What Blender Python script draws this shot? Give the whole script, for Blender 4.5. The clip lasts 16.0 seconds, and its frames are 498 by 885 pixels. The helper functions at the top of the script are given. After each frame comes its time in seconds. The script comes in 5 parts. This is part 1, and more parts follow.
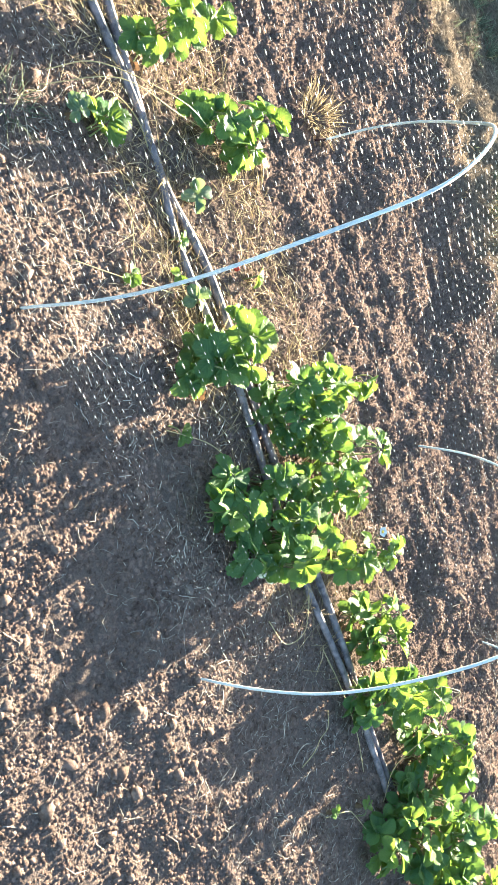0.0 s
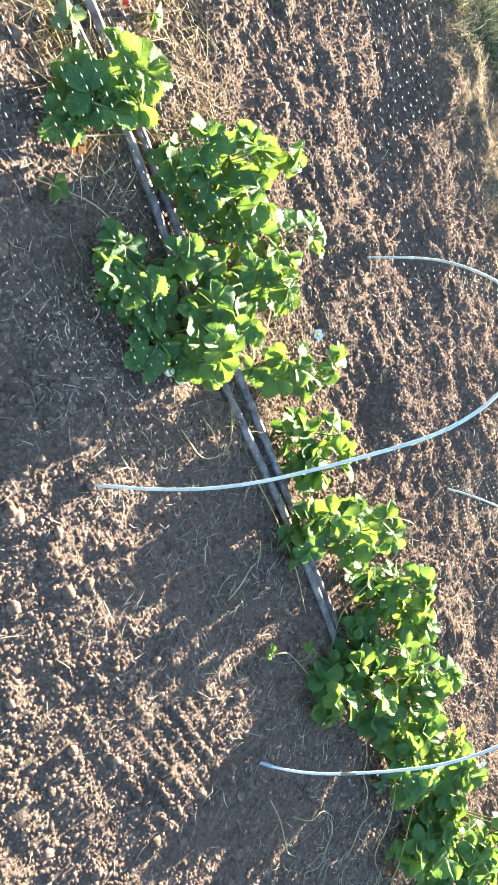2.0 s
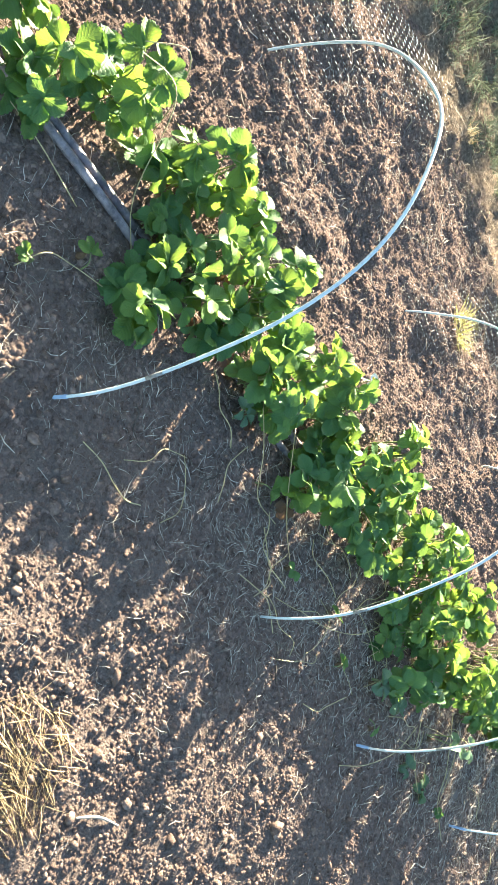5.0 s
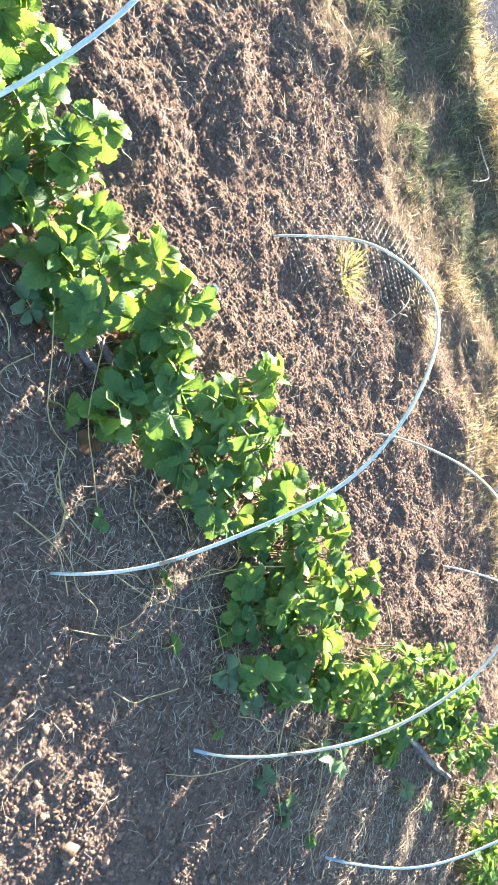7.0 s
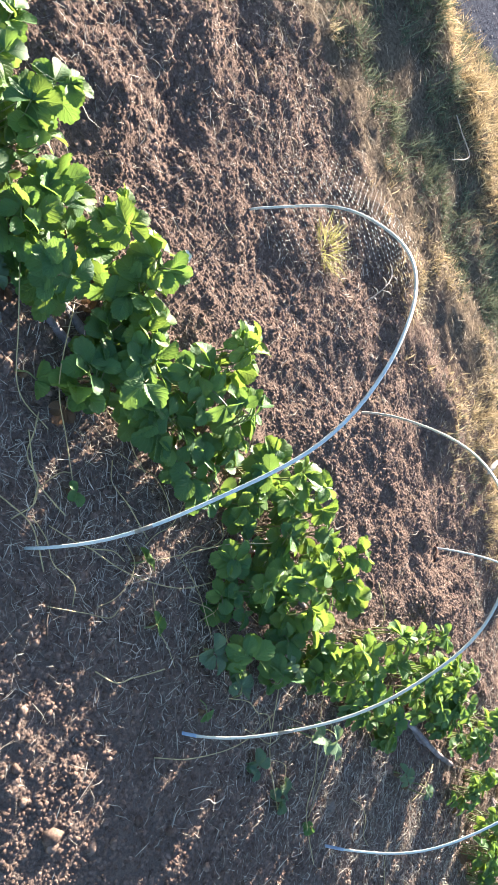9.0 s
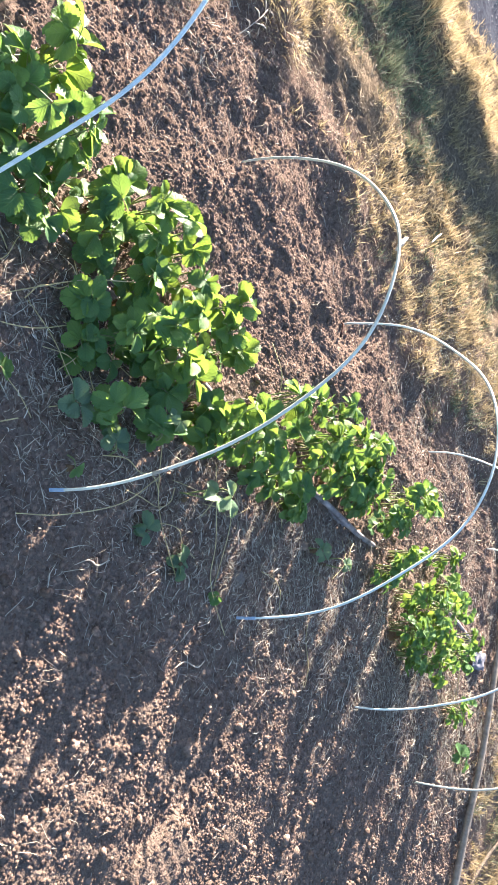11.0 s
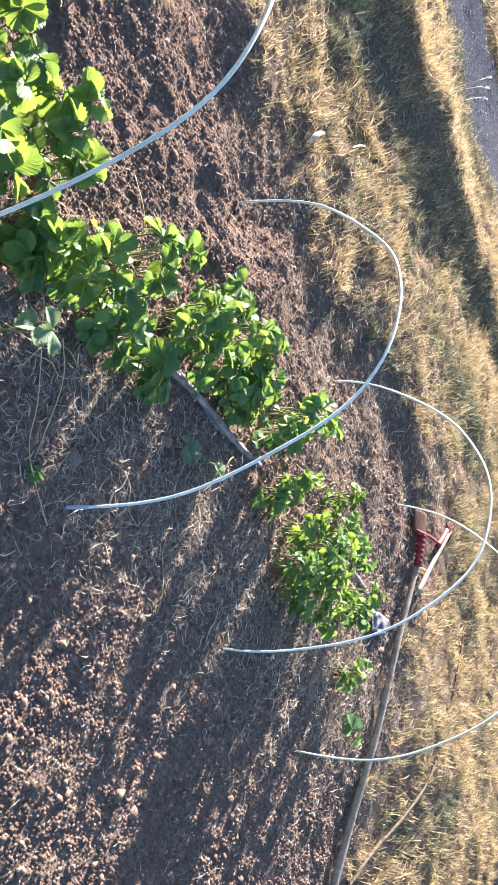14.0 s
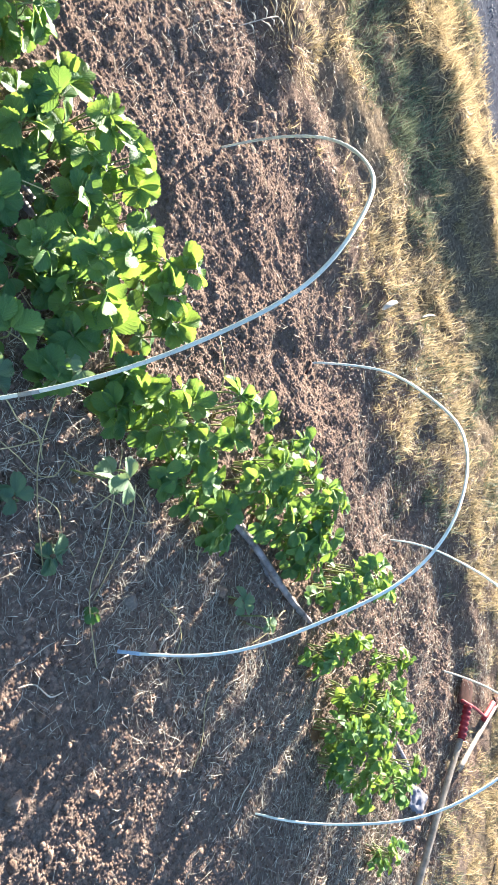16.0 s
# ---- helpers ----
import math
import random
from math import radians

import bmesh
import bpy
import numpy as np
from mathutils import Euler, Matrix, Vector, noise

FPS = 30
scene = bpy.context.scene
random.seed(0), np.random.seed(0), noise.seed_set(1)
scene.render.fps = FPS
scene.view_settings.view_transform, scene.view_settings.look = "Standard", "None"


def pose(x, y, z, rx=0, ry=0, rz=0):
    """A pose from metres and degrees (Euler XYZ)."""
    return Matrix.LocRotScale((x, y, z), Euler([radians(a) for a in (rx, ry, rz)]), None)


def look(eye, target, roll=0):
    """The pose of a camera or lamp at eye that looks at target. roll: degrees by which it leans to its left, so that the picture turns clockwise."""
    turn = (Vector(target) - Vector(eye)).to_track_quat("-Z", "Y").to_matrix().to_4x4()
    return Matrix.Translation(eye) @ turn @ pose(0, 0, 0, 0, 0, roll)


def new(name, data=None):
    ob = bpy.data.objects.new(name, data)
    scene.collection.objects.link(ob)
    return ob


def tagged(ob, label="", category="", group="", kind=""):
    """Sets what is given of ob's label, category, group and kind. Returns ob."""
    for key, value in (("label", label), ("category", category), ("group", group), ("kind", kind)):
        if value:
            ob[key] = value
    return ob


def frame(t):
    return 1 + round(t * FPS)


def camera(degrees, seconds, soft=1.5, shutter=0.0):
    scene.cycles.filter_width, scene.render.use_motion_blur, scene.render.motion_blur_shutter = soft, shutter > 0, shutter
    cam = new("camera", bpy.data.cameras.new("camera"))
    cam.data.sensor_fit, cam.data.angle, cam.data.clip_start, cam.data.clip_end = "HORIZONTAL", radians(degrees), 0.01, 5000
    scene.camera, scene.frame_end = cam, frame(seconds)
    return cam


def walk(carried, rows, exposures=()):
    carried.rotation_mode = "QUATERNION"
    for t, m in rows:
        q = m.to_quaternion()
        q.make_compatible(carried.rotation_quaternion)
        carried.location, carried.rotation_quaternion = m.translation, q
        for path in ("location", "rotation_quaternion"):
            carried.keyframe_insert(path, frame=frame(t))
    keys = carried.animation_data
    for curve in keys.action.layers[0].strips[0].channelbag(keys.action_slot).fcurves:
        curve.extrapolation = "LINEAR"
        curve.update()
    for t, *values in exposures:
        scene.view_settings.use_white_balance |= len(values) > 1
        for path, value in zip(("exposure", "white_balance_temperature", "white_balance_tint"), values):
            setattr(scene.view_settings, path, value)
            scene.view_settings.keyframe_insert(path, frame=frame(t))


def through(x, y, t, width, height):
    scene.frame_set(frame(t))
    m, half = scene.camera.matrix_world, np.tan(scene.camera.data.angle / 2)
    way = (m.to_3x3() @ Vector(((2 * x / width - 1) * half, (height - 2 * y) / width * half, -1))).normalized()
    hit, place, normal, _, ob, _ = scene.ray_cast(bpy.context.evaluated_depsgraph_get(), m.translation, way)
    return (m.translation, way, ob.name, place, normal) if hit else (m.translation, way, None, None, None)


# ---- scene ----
cam = camera(34.1, 16.0, soft=1.0)
PATH = [
    (0, (-0.974, -0.864, 1.264), (-0.33, 0.468, -0.082), 87.5),
    (0.5, (-0.779, -0.885, 1.232), (-0.11, 0.433, -0.115), 87.8),
    (1, (-0.697, -0.87, 1.225), (-0.028, 0.445, -0.126), 87.6),
    (1.5, (-0.614, -0.779, 1.22), (0.074, 0.526, -0.13), 87.8),
    (2, (-0.53, -0.733, 1.215), (0.231, 0.528, -0.138), 89.6),
    (2.5, (-0.429, -0.728, 1.199), (0.306, 0.546, -0.156), 89.5),
    (3, (-0.293, -0.776, 1.194), (0.437, 0.492, -0.17), 89.5),
    (3.5, (-0.2, -0.748, 1.194), (0.585, 0.467, -0.187), 87.1),
    (4, (-0.081, -0.632, 1.203), (0.951, 0.372, -0.185), 88.9),
    (4.5, (0.003, -0.571, 1.207), (1.131, 0.347, -0.167), 89.3),
    (5, (0.177, -0.556, 1.187), (1.342, 0.411, -0.119), 89.2),
    (5.2, (0.262, -0.57, 1.184), (1.439, 0.409, -0.104), 89.8),
    (7.3, (0.721, -0.393, 1.17), (1.827, 0.748, -0.045), 86.4),
    (7.5, (0.723, -0.377, 1.159), (1.696, 0.894, -0.04), 85.2),
    (8, (0.728, -0.377, 1.15), (1.549, 1.004, -0.041), 85.0),
    (8.5, (0.749, -0.411, 1.156), (1.581, 0.952, -0.048), 84.5),
    (9, (0.804, -0.455, 1.173), (1.924, 0.654, -0.058), 85.2),
    (9.5, (0.856, -0.486, 1.18), (2.092, 0.505, -0.04), 85.1),
    (10, (0.97, -0.546, 1.189), (2.265, 0.467, 0.05), 85.0),
    (10.2, (1.013, -0.574, 1.193), (2.325, 0.433, 0.068), 85.1),
    (12.3, (1.537, -0.517, 1.132), (2.9, 0.314, -0.074), 87.4),
    (12.5, (1.585, -0.543, 1.132), (2.974, 0.36, 0.012), 88.3),
    (13, (1.671, -0.59, 1.121), (3.075, 0.377, 0.074), 88.9),
    (13.5, (1.713, -0.606, 1.112), (3.103, 0.386, 0.069), 88.3),
    (14, (1.722, -0.599, 1.109), (3.105, 0.414, 0.078), 88.5),
    (14.5, (1.715, -0.59, 1.106), (3.037, 0.497, 0.071), 88.4),
    (15, (1.711, -0.588, 1.096), (2.951, 0.576, 0.044), 87.5),
    (15.5, (1.703, -0.591, 1.093), (2.898, 0.594, 0.013), 86.9),
    (16, (1.655, -0.584, 1.091), (2.782, 0.634, -0.024), 88.1),
]
EXPOSURES = [(0.0, 3.98, 5800, 3.5), (2.0, 4.01, 5800, 2.5), (2.5, 4.17, 5800, 2.5), (3.0, 4.22, 5800, 2.5), (4.0, 3.62, 5800, 3.5), (4.5, 3.78, 5800, 2.5), (5.0, 3.93, 5800, 2.5), (7.5, 4.05, 5620, 5.5), (8.5, 3.72, 5520, 8.5), (9.0, 3.36, 5550, 11.5), (10.0, 3.64, 5550, 12.5), (12.5, 3.6, 5760, 14.5), (13.0, 3.62, 5580, 15.5), (13.5, 3.48, 5530, 15.5), (14.0, 3.42, 5430, 12.5), (15.0, 3.55, 5440, 6.5), (16.0, 3.66, 5440, 7.5)]
walk(cam, [(t, look(eye, target, roll)) for t, eye, target, roll in PATH], EXPOSURES)

# ---- light ----
SUN_AZ, SUN_EL = radians(82.5), radians(12.6)
to_sun = Vector((math.cos(SUN_AZ) * math.cos(SUN_EL), math.sin(SUN_AZ) * math.cos(SUN_EL), math.sin(SUN_EL)))
world = bpy.data.worlds.new("world")
scene.world = world
world.use_nodes = True
sky = world.node_tree.nodes.new("ShaderNodeTexSky")
sky.sky_type, sky.sun_disc = "NISHITA", False
sky.sun_elevation, sky.sun_rotation = SUN_EL, radians(90) - SUN_AZ
world.node_tree.links.new(sky.outputs[0], world.node_tree.nodes["Background"].inputs[0])
world.node_tree.nodes["Background"].inputs[1].default_value = 0.042
sun_data = bpy.data.lights.new("sun", "SUN")
sun_data.energy, sun_data.angle, sun_data.color = 5.0, radians(0.5), (1.0, 0.80, 0.57)
sun = new("sun", sun_data)
sun.matrix_world = look(to_sun * 30, (0, 0, 0))


# ---- materials ----
class Nodes:
    """A short way to write node materials."""

    def __init__(self, name):
        self.mat = bpy.data.materials.new(name)
        self.mat.use_nodes = True
        self.tree = self.mat.node_tree
        self.bsdf = self.tree.nodes["Principled BSDF"]
        self.out = self.tree.nodes["Material Output"]

    def add(self, kind, **values):
        node = self.tree.nodes.new(kind)
        for key, value in values.items():
            if key in node.inputs:
                node.inputs[key].default_value = value
            elif key == "operation":
                node.operation = value
            elif key == "data_type":
                node.data_type = value
            elif key == "blend_type":
                node.blend_type = value
            elif key == "uv_map":
                node.uv_map = value
        return node

    def link(self, a, b):
        self.tree.links.new(a, b)

    def place(self):
        return self.add("ShaderNodeTexCoord").outputs["Object"]

    def noise(self, scale, detail=4.0, rough=0.6, at=None):
        n = self.add("ShaderNodeTexNoise", Scale=scale, Detail=detail, Roughness=rough)
        self.link(at or self.place(), n.inputs["Vector"])
        return n.outputs["Fac"]

    def ramp(self, fac, *stops):
        n = self.add("ShaderNodeValToRGB")
        e = n.color_ramp.elements
        while len(e) < len(stops):
            e.new(0.5)
        for el, (pos, col) in zip(e, stops):
            el.position, el.color = pos, (*col, 1)
        self.link(fac, n.inputs[0])
        return n.outputs[0]

    def mix(self, fac, a, b, blend="MIX"):
        n = self.add("ShaderNodeMix", data_type="RGBA", blend_type=blend)
        for sock, v in ((n.inputs[0], fac), (n.inputs[6], a), (n.inputs[7], b)):
            if isinstance(v, (int, float)):
                sock.default_value = v
            elif isinstance(v, tuple):
                sock.default_value = (*v, 1)
            else:
                self.link(v, sock)
        return n.outputs[2]

    def math(self, op, a, b=0.0, c=0.0):
        n = self.add("ShaderNodeMath", operation=op)
        for sock, v in zip(n.inputs, (a, b, c)):
            if isinstance(v, (int, float)):
                sock.default_value = v
            else:
                self.link(v, sock)
        return n.outputs[0]

    def bump(self, height, strength, distance):
        n = self.add("ShaderNodeBump", Strength=strength, Distance=distance)
        self.link(height, n.inputs["Height"])
        self.link(n.outputs[0], self.bsdf.inputs["Normal"])
        return n.outputs[0]

    def finish(self, color, rough=0.8, spec=0.3, metal=0.0):
        if isinstance(color, tuple):
            self.bsdf.inputs["Base Color"].default_value = (*color, 1)
        else:
            self.link(color, self.bsdf.inputs["Base Color"])
        if isinstance(rough, (int, float)):
            self.bsdf.inputs["Roughness"].default_value = rough
        else:
            self.link(rough, self.bsdf.inputs["Roughness"])
        self.bsdf.inputs["Specular IOR Level"].default_value = spec
        self.bsdf.inputs["Metallic"].default_value = metal
        return self.mat


def island(n):
    return n.add("ShaderNodeNewGeometry").outputs["Random Per Island"]


def per_object(n):
    return n.add("ShaderNodeObjectInfo").outputs["Random"]


def soil_material():
    n = Nodes("soil")
    fine, mid, wide = n.noise(260, 5, 0.7), n.noise(38, 5, 0.65), n.noise(3.1, 3)
    color = n.ramp(mid, (0.28, (0.095, 0.075, 0.062)), (0.55, (0.172, 0.127, 0.104)), (0.8, (0.250, 0.190, 0.156)))
    color = n.mix(n.ramp(wide, (0.35, (0, 0, 0)), (0.65, (1, 1, 1))), color, (0.158, 0.124, 0.104), "MIX")
    color = n.mix(0.55, color, n.ramp(fine, (0.3, (0.085, 0.066, 0.054)), (0.75, (0.280, 0.220, 0.183))))
    # slightly darker, redder dug soil behind the row
    split_y = n.add("ShaderNodeSeparateXYZ")
    n.link(n.place(), split_y.inputs[0])
    behind = n.add("ShaderNodeMapRange", **{"From Min": 0.55, "From Max": 0.8})
    n.link(n.math("ADD", split_y.outputs[1], n.math("MULTIPLY", n.noise(5), 0.25)), behind.inputs["Value"])
    color = n.mix(n.math("MULTIPLY", behind.outputs[0], 0.5), color, n.mix(1.0, color, (0.88, 0.78, 0.74), "MULTIPLY"))
    # thatch between the turf's blades, beyond the bed's edge
    split = n.add("ShaderNodeSeparateXYZ")
    n.link(n.place(), split.inputs[0])
    past = n.math("SUBTRACT", split.outputs[0], 3.2)
    turf = n.math("ADD", n.math("MAXIMUM", split.outputs[1], past), n.math("MULTIPLY", n.noise(7), 0.4))
    turf = n.math("MULTIPLY_ADD", turf, 5.0, -8.6)
    clamp = n.add("ShaderNodeClamp")
    n.link(turf, clamp.inputs[0])
    thatch = n.ramp(n.noise(90, 4), (0.3, (0.085, 0.066, 0.048)), (0.7, (0.23, 0.182, 0.13)))
    color = n.mix(clamp.outputs[0], color, thatch)
    n.bump(n.math("ADD", fine, n.math("MULTIPLY", n.noise(120, 4, 0.6), 1.5)), 1.0, 0.008)
    return n.finish(color, 1.0, 0.0)


def clod_material():
    n = Nodes("soil_clod")
    color = n.ramp(island(n), (0.0, (0.086, 0.063, 0.052)), (0.6, (0.168, 0.122, 0.099)), (1.0, (0.240, 0.180, 0.148)))
    color = n.mix(0.35, color, n.ramp(n.noise(300), (0.3, (0.09, 0.06, 0.045)), (0.7, (0.27, 0.20, 0.16))))
    color = n.mix(1.0, color, n.ramp(n.noise(58, 3), (0.34, (0.62, 0.61, 0.60)), (0.62, (1.18, 1.17, 1.16))), "MULTIPLY")
    n.bump(n.noise(420), 0.9, 0.003)
    return n.finish(color, 1.0, 0.0)


def blade_material(name, *colors, through=0.35):
    """Thin plant matter that lets some light through; each blade its own tone."""
    n = Nodes(name)
    tones = [(i / (len(colors) - 1), c) for i, c in enumerate(colors)]
    color = n.ramp(island(n), *tones)
    color = n.mix(0.3, color, n.ramp(n.noise(60), (0.3, tuple(0.6 * v for v in colors[0])), (0.7, colors[-1])))
    n.finish(color, 0.65, 0.12)
    t = n.add("ShaderNodeBsdfTranslucent")
    n.link(color, t.inputs[0])
    m = n.add("ShaderNodeMixShader", Fac=through)
    n.link(n.bsdf.outputs[0], m.inputs[1])
    n.link(t.outputs[0], m.inputs[2])
    n.link(m.outputs[0], n.out.inputs[0])
    return n.mat


def leaf_material(name, dark, light, glow, through=0.29):
    """A strawberry leaf: ribbed veins either side of the midrib, waxy top, light that shines through."""
    n = Nodes(name)
    uv = n.add("ShaderNodeUVMap", uv_map="leaf").outputs[0]
    split = n.add("ShaderNodeSeparateXYZ")
    n.link(uv, split.inputs[0])
    side = n.math("ABSOLUTE", split.outputs[0])
    phase = n.math("SUBTRACT", n.math("MULTIPLY", split.outputs[1], 38.0), n.math("MULTIPLY", side, 15.0))
    rib = n.math("POWER", n.math("MULTIPLY_ADD", n.math("COSINE", phase), 0.5, 0.5), 5.0)
    mid = n.math("SUBTRACT", 1.0, n.math("MINIMUM", n.math("MULTIPLY", side, 14.0), 1.0))
    vein = n.math("MAXIMUM", n.math("MULTIPLY", rib, 0.6), mid)
    tone = n.mix(per_object(n), dark, light)
    tone = n.mix(n.math("MULTIPLY", n.noise(45, 3), 0.5), tone, tuple(0.6 * v for v in dark))
    color = n.mix(n.math("MULTIPLY", vein, 0.22), tone, tuple(min(1, 1.7 * v + 0.03) for v in light))
    n.finish(color, n.math("MULTIPLY_ADD", n.noise(40, 3), 0.3, 0.4), 0.14)
    height = n.math("SUBTRACT", n.math("MULTIPLY", n.noise(150), 0.3), vein)
    normal = n.bump(height, 0.5, 0.0011)
    t = n.add("ShaderNodeBsdfTranslucent")
    n.link(n.mix(n.math("MULTIPLY", vein, 0.4), glow, tuple(0.7 * v for v in glow)), t.inputs[0])
    n.link(normal, t.inputs["Normal"])
    m = n.add("ShaderNodeMixShader", Fac=through)
    n.link(n.bsdf.outputs[0], m.inputs[1])
    n.link(t.outputs[0], m.inputs[2])
    n.link(m.outputs[0], n.out.inputs[0])
    return n.mat


def plain_material(name, a, b, scale, rough=0.6, spec=0.4, metal=0.0, relief=0.3, depth=0.001):
    n = Nodes(name)
    fac = n.noise(scale, 5, 0.65)
    color = n.ramp(fac, (0.3, a), (0.7, b))
    n.bump(n.noise(scale * 3), relief, depth)
    return n.finish(color, rough, spec, metal)


def rod_material(name, dull, bright, stain):
    """Chalky glass fibre: bare and worn grey-blue stretches, the blue a painted sky reflection, and brown earth stains
    along the rod.
    """
    n = Nodes(name)
    color = n.mix(n.ramp(n.noise(7, 4, 0.7), (0.38, (0, 0, 0)), (0.60, (1, 1, 1))), dull, bright)
    color = n.mix(n.math("MULTIPLY", n.ramp(n.noise(23, 5, 0.75), (0.56, (0, 0, 0)), (0.68, (1, 1, 1))), 0.75), color, stain)
    color = n.mix(0.35, color, n.ramp(n.noise(260, 3), (0.3, dull), (0.7, bright)))
    n.bump(n.noise(300), 0.2, 0.0006)
    return n.finish(color, n.math("MULTIPLY_ADD", n.noise(30), 0.4, 0.2), 0.5)


SOIL = soil_material()
CLOD = clod_material()
STRAW = blade_material("straw", (0.15, 0.128, 0.104), (0.33, 0.29, 0.236), (0.64, 0.58, 0.48), through=0.2)
DRY_GRASS = blade_material("dry_grass", (0.11, 0.08, 0.045), (0.34, 0.26, 0.135), (0.60, 0.485, 0.285), through=0.30)
THATCH = blade_material("thatch", (0.09, 0.07, 0.05), (0.26, 0.205, 0.14), (0.50, 0.41, 0.29), through=0.25)
LIME_GRASS = blade_material("lime_grass", (0.16, 0.15, 0.05), (0.32, 0.32, 0.09), (0.50, 0.45, 0.20), through=0.4)
GREEN_GRASS = blade_material("green_grass", (0.045, 0.060, 0.036), (0.105, 0.124, 0.074), (0.26, 0.27, 0.165), through=0.2)
LEAF = leaf_material("leaf_green", (0.050, 0.112, 0.046), (0.110, 0.195, 0.064), (0.26, 0.42, 0.064))
LEAF_YOUNG = leaf_material("leaf_young", (0.074, 0.136, 0.038), (0.126, 0.207, 0.052), (0.31, 0.45, 0.058))
LEAF_PALE = leaf_material("leaf_pale", (0.08, 0.135, 0.085), (0.14, 0.21, 0.125), (0.28, 0.37, 0.12))
LEAF_DEAD = leaf_material("leaf_dead", (0.11, 0.06, 0.035), (0.22, 0.14, 0.08), (0.20, 0.11, 0.05), through=0.25)
CROWN = plain_material("crown_bark", (0.07, 0.045, 0.028), (0.16, 0.11, 0.065), 60, 0.9, 0.1)
STEM = plain_material("leaf_stem", (0.09, 0.125, 0.04), (0.19, 0.20, 0.075), 30, 0.5)
RUNNER = plain_material("runner_stem", (0.30, 0.24, 0.11), (0.42, 0.36, 0.18), 20, 0.55)
ROD = rod_material("fibreglass_rod", (0.36, 0.45, 0.50), (0.72, 0.77, 0.76), (0.36, 0.32, 0.26))
ROD_OLD = rod_material("fibreglass_rod_worn", (0.38, 0.41, 0.38), (0.62, 0.64, 0.58), (0.30, 0.28, 0.22))
BAND = plain_material("stained_band", (0.16, 0.15, 0.13), (0.34, 0.33, 0.30), 90, 0.7, 0.2)
SLEEVE = plain_material("blue_sleeve", (0.20, 0.28, 0.42), (0.36, 0.46, 0.60), 60, 0.5, 0.3)
HOSE = plain_material("hose_plastic", (0.045, 0.038, 0.044), (0.30, 0.26, 0.265), 38, 0.6, 0.35, relief=0.25)
NET = plain_material("net_thread", (0.03, 0.032, 0.03), (0.06, 0.065, 0.06), 80, 0.9, 0.05)
# pale translucent colour standing in for sun glints on the net's threads
NET_GLINT = blade_material("net_glint", (0.72, 0.74, 0.72), (0.80, 0.82, 0.80), (0.88, 0.89, 0.87), through=0.7)
WOOD = plain_material("weathered_wood", (0.11, 0.094, 0.082), (0.27, 0.232, 0.195), 34, 0.8, 0.2, relief=0.5, depth=0.002)
BARK = plain_material("bark", (0.035, 0.027, 0.021), (0.13, 0.106, 0.085), 60, 0.9, 0.15, relief=0.6, depth=0.002)
RED = plain_material("red_paint", (0.12, 0.010, 0.016), (0.24, 0.022, 0.030), 60, 0.6, 0.25)
RUST = plain_material("rusty_steel", (0.030, 0.016, 0.013), (0.075, 0.036, 0.028), 45, 0.9, 0.1)
SCRAP = plain_material("grey_sheet", (0.06, 0.062, 0.085), (0.15, 0.155, 0.19), 40, 0.7, 0.3)
STONE = plain_material("stone", (0.11, 0.09, 0.077), (0.22, 0.182, 0.155), 140, 0.95, 0.1, relief=0.9, depth=0.003)
STONE_DARK = plain_material("grit", (0.07, 0.072, 0.082), (0.38, 0.37, 0.37), 60, 1.0, 0.0)
PATH_GRAVEL = plain_material("path_gravel", (0.026, 0.028, 0.038), (0.098, 0.103, 0.124), 60, 1.0, 0.0, relief=1.0, depth=0.006)
CHIP = plain_material("bleached_wood", (0.24, 0.20, 0.16), (0.50, 0.44, 0.36), 50, 0.8)
PETAL = plain_material("petal", (0.60, 0.60, 0.52), (0.72, 0.72, 0.66), 40, 0.6)
YELLOW = plain_material("flower_heart", (0.50, 0.36, 0.04), (0.62, 0.48, 0.08), 90, 0.7)
BERRY = plain_material("berry_red", (0.35, 0.02, 0.015), (0.52, 0.05, 0.03), 80, 0.35)
BERRY_PALE = plain_material("berry_unripe", (0.50, 0.52, 0.34), (0.62, 0.62, 0.46), 80, 0.45)


# ---- building helpers ----
rng = np.random.default_rng(7)
GRID = rng.random((256, 256))


def lattice(x, y, cell, shift=0):
    """Smooth value noise in 0..1 with cells of that many metres."""
    u, v = np.asarray(x, float) / cell + 31.7 * shift + 500, np.asarray(y, float) / cell + 17.3 * shift + 500
    i, j = np.floor(u).astype(int), np.floor(v).astype(int)
    a, b = u - i, v - j
    a, b = a * a * (3 - 2 * a), b * b * (3 - 2 * b)
    g = lambda p, q: GRID[p % 256, q % 256]
    return (g(i, j) * (1 - a) + g(i + 1, j) * a) * (1 - b) + (g(i, j + 1) * (1 - a) + g(i + 1, j + 1) * a) * b


def step(v, lo, hi):
    w = np.clip((v - lo) / (hi - lo), 0, 1)
    return w * w * (3 - 2 * w)


def turf_edge(x):
    base = np.interp(x, [-1.3, -0.8, -0.3, 1.0, 1.5, 1.9, 2.2, 3.2, 3.9, 4.5], [1.60, 1.60, 1.60, 1.62, 1.58, 1.40, 1.27, 1.26, 1.25, 1.12])
    return base + 0.22 * (lattice(x, 0 * x, 0.45, 3) - 0.5) + 0.20 * (lattice(x, 0 * x, 0.11, 4) - 0.5)


def turf_depth(x, y):
    """How far inside the turf a place lies: beyond the bed's far edge, or past its end."""
    end = 4.50 + 0.16 * (lattice(0 * x, y, 0.4, 14) - 0.5)
    return np.maximum(y - turf_edge(x), x - end)


PATH_FAR = 3.78


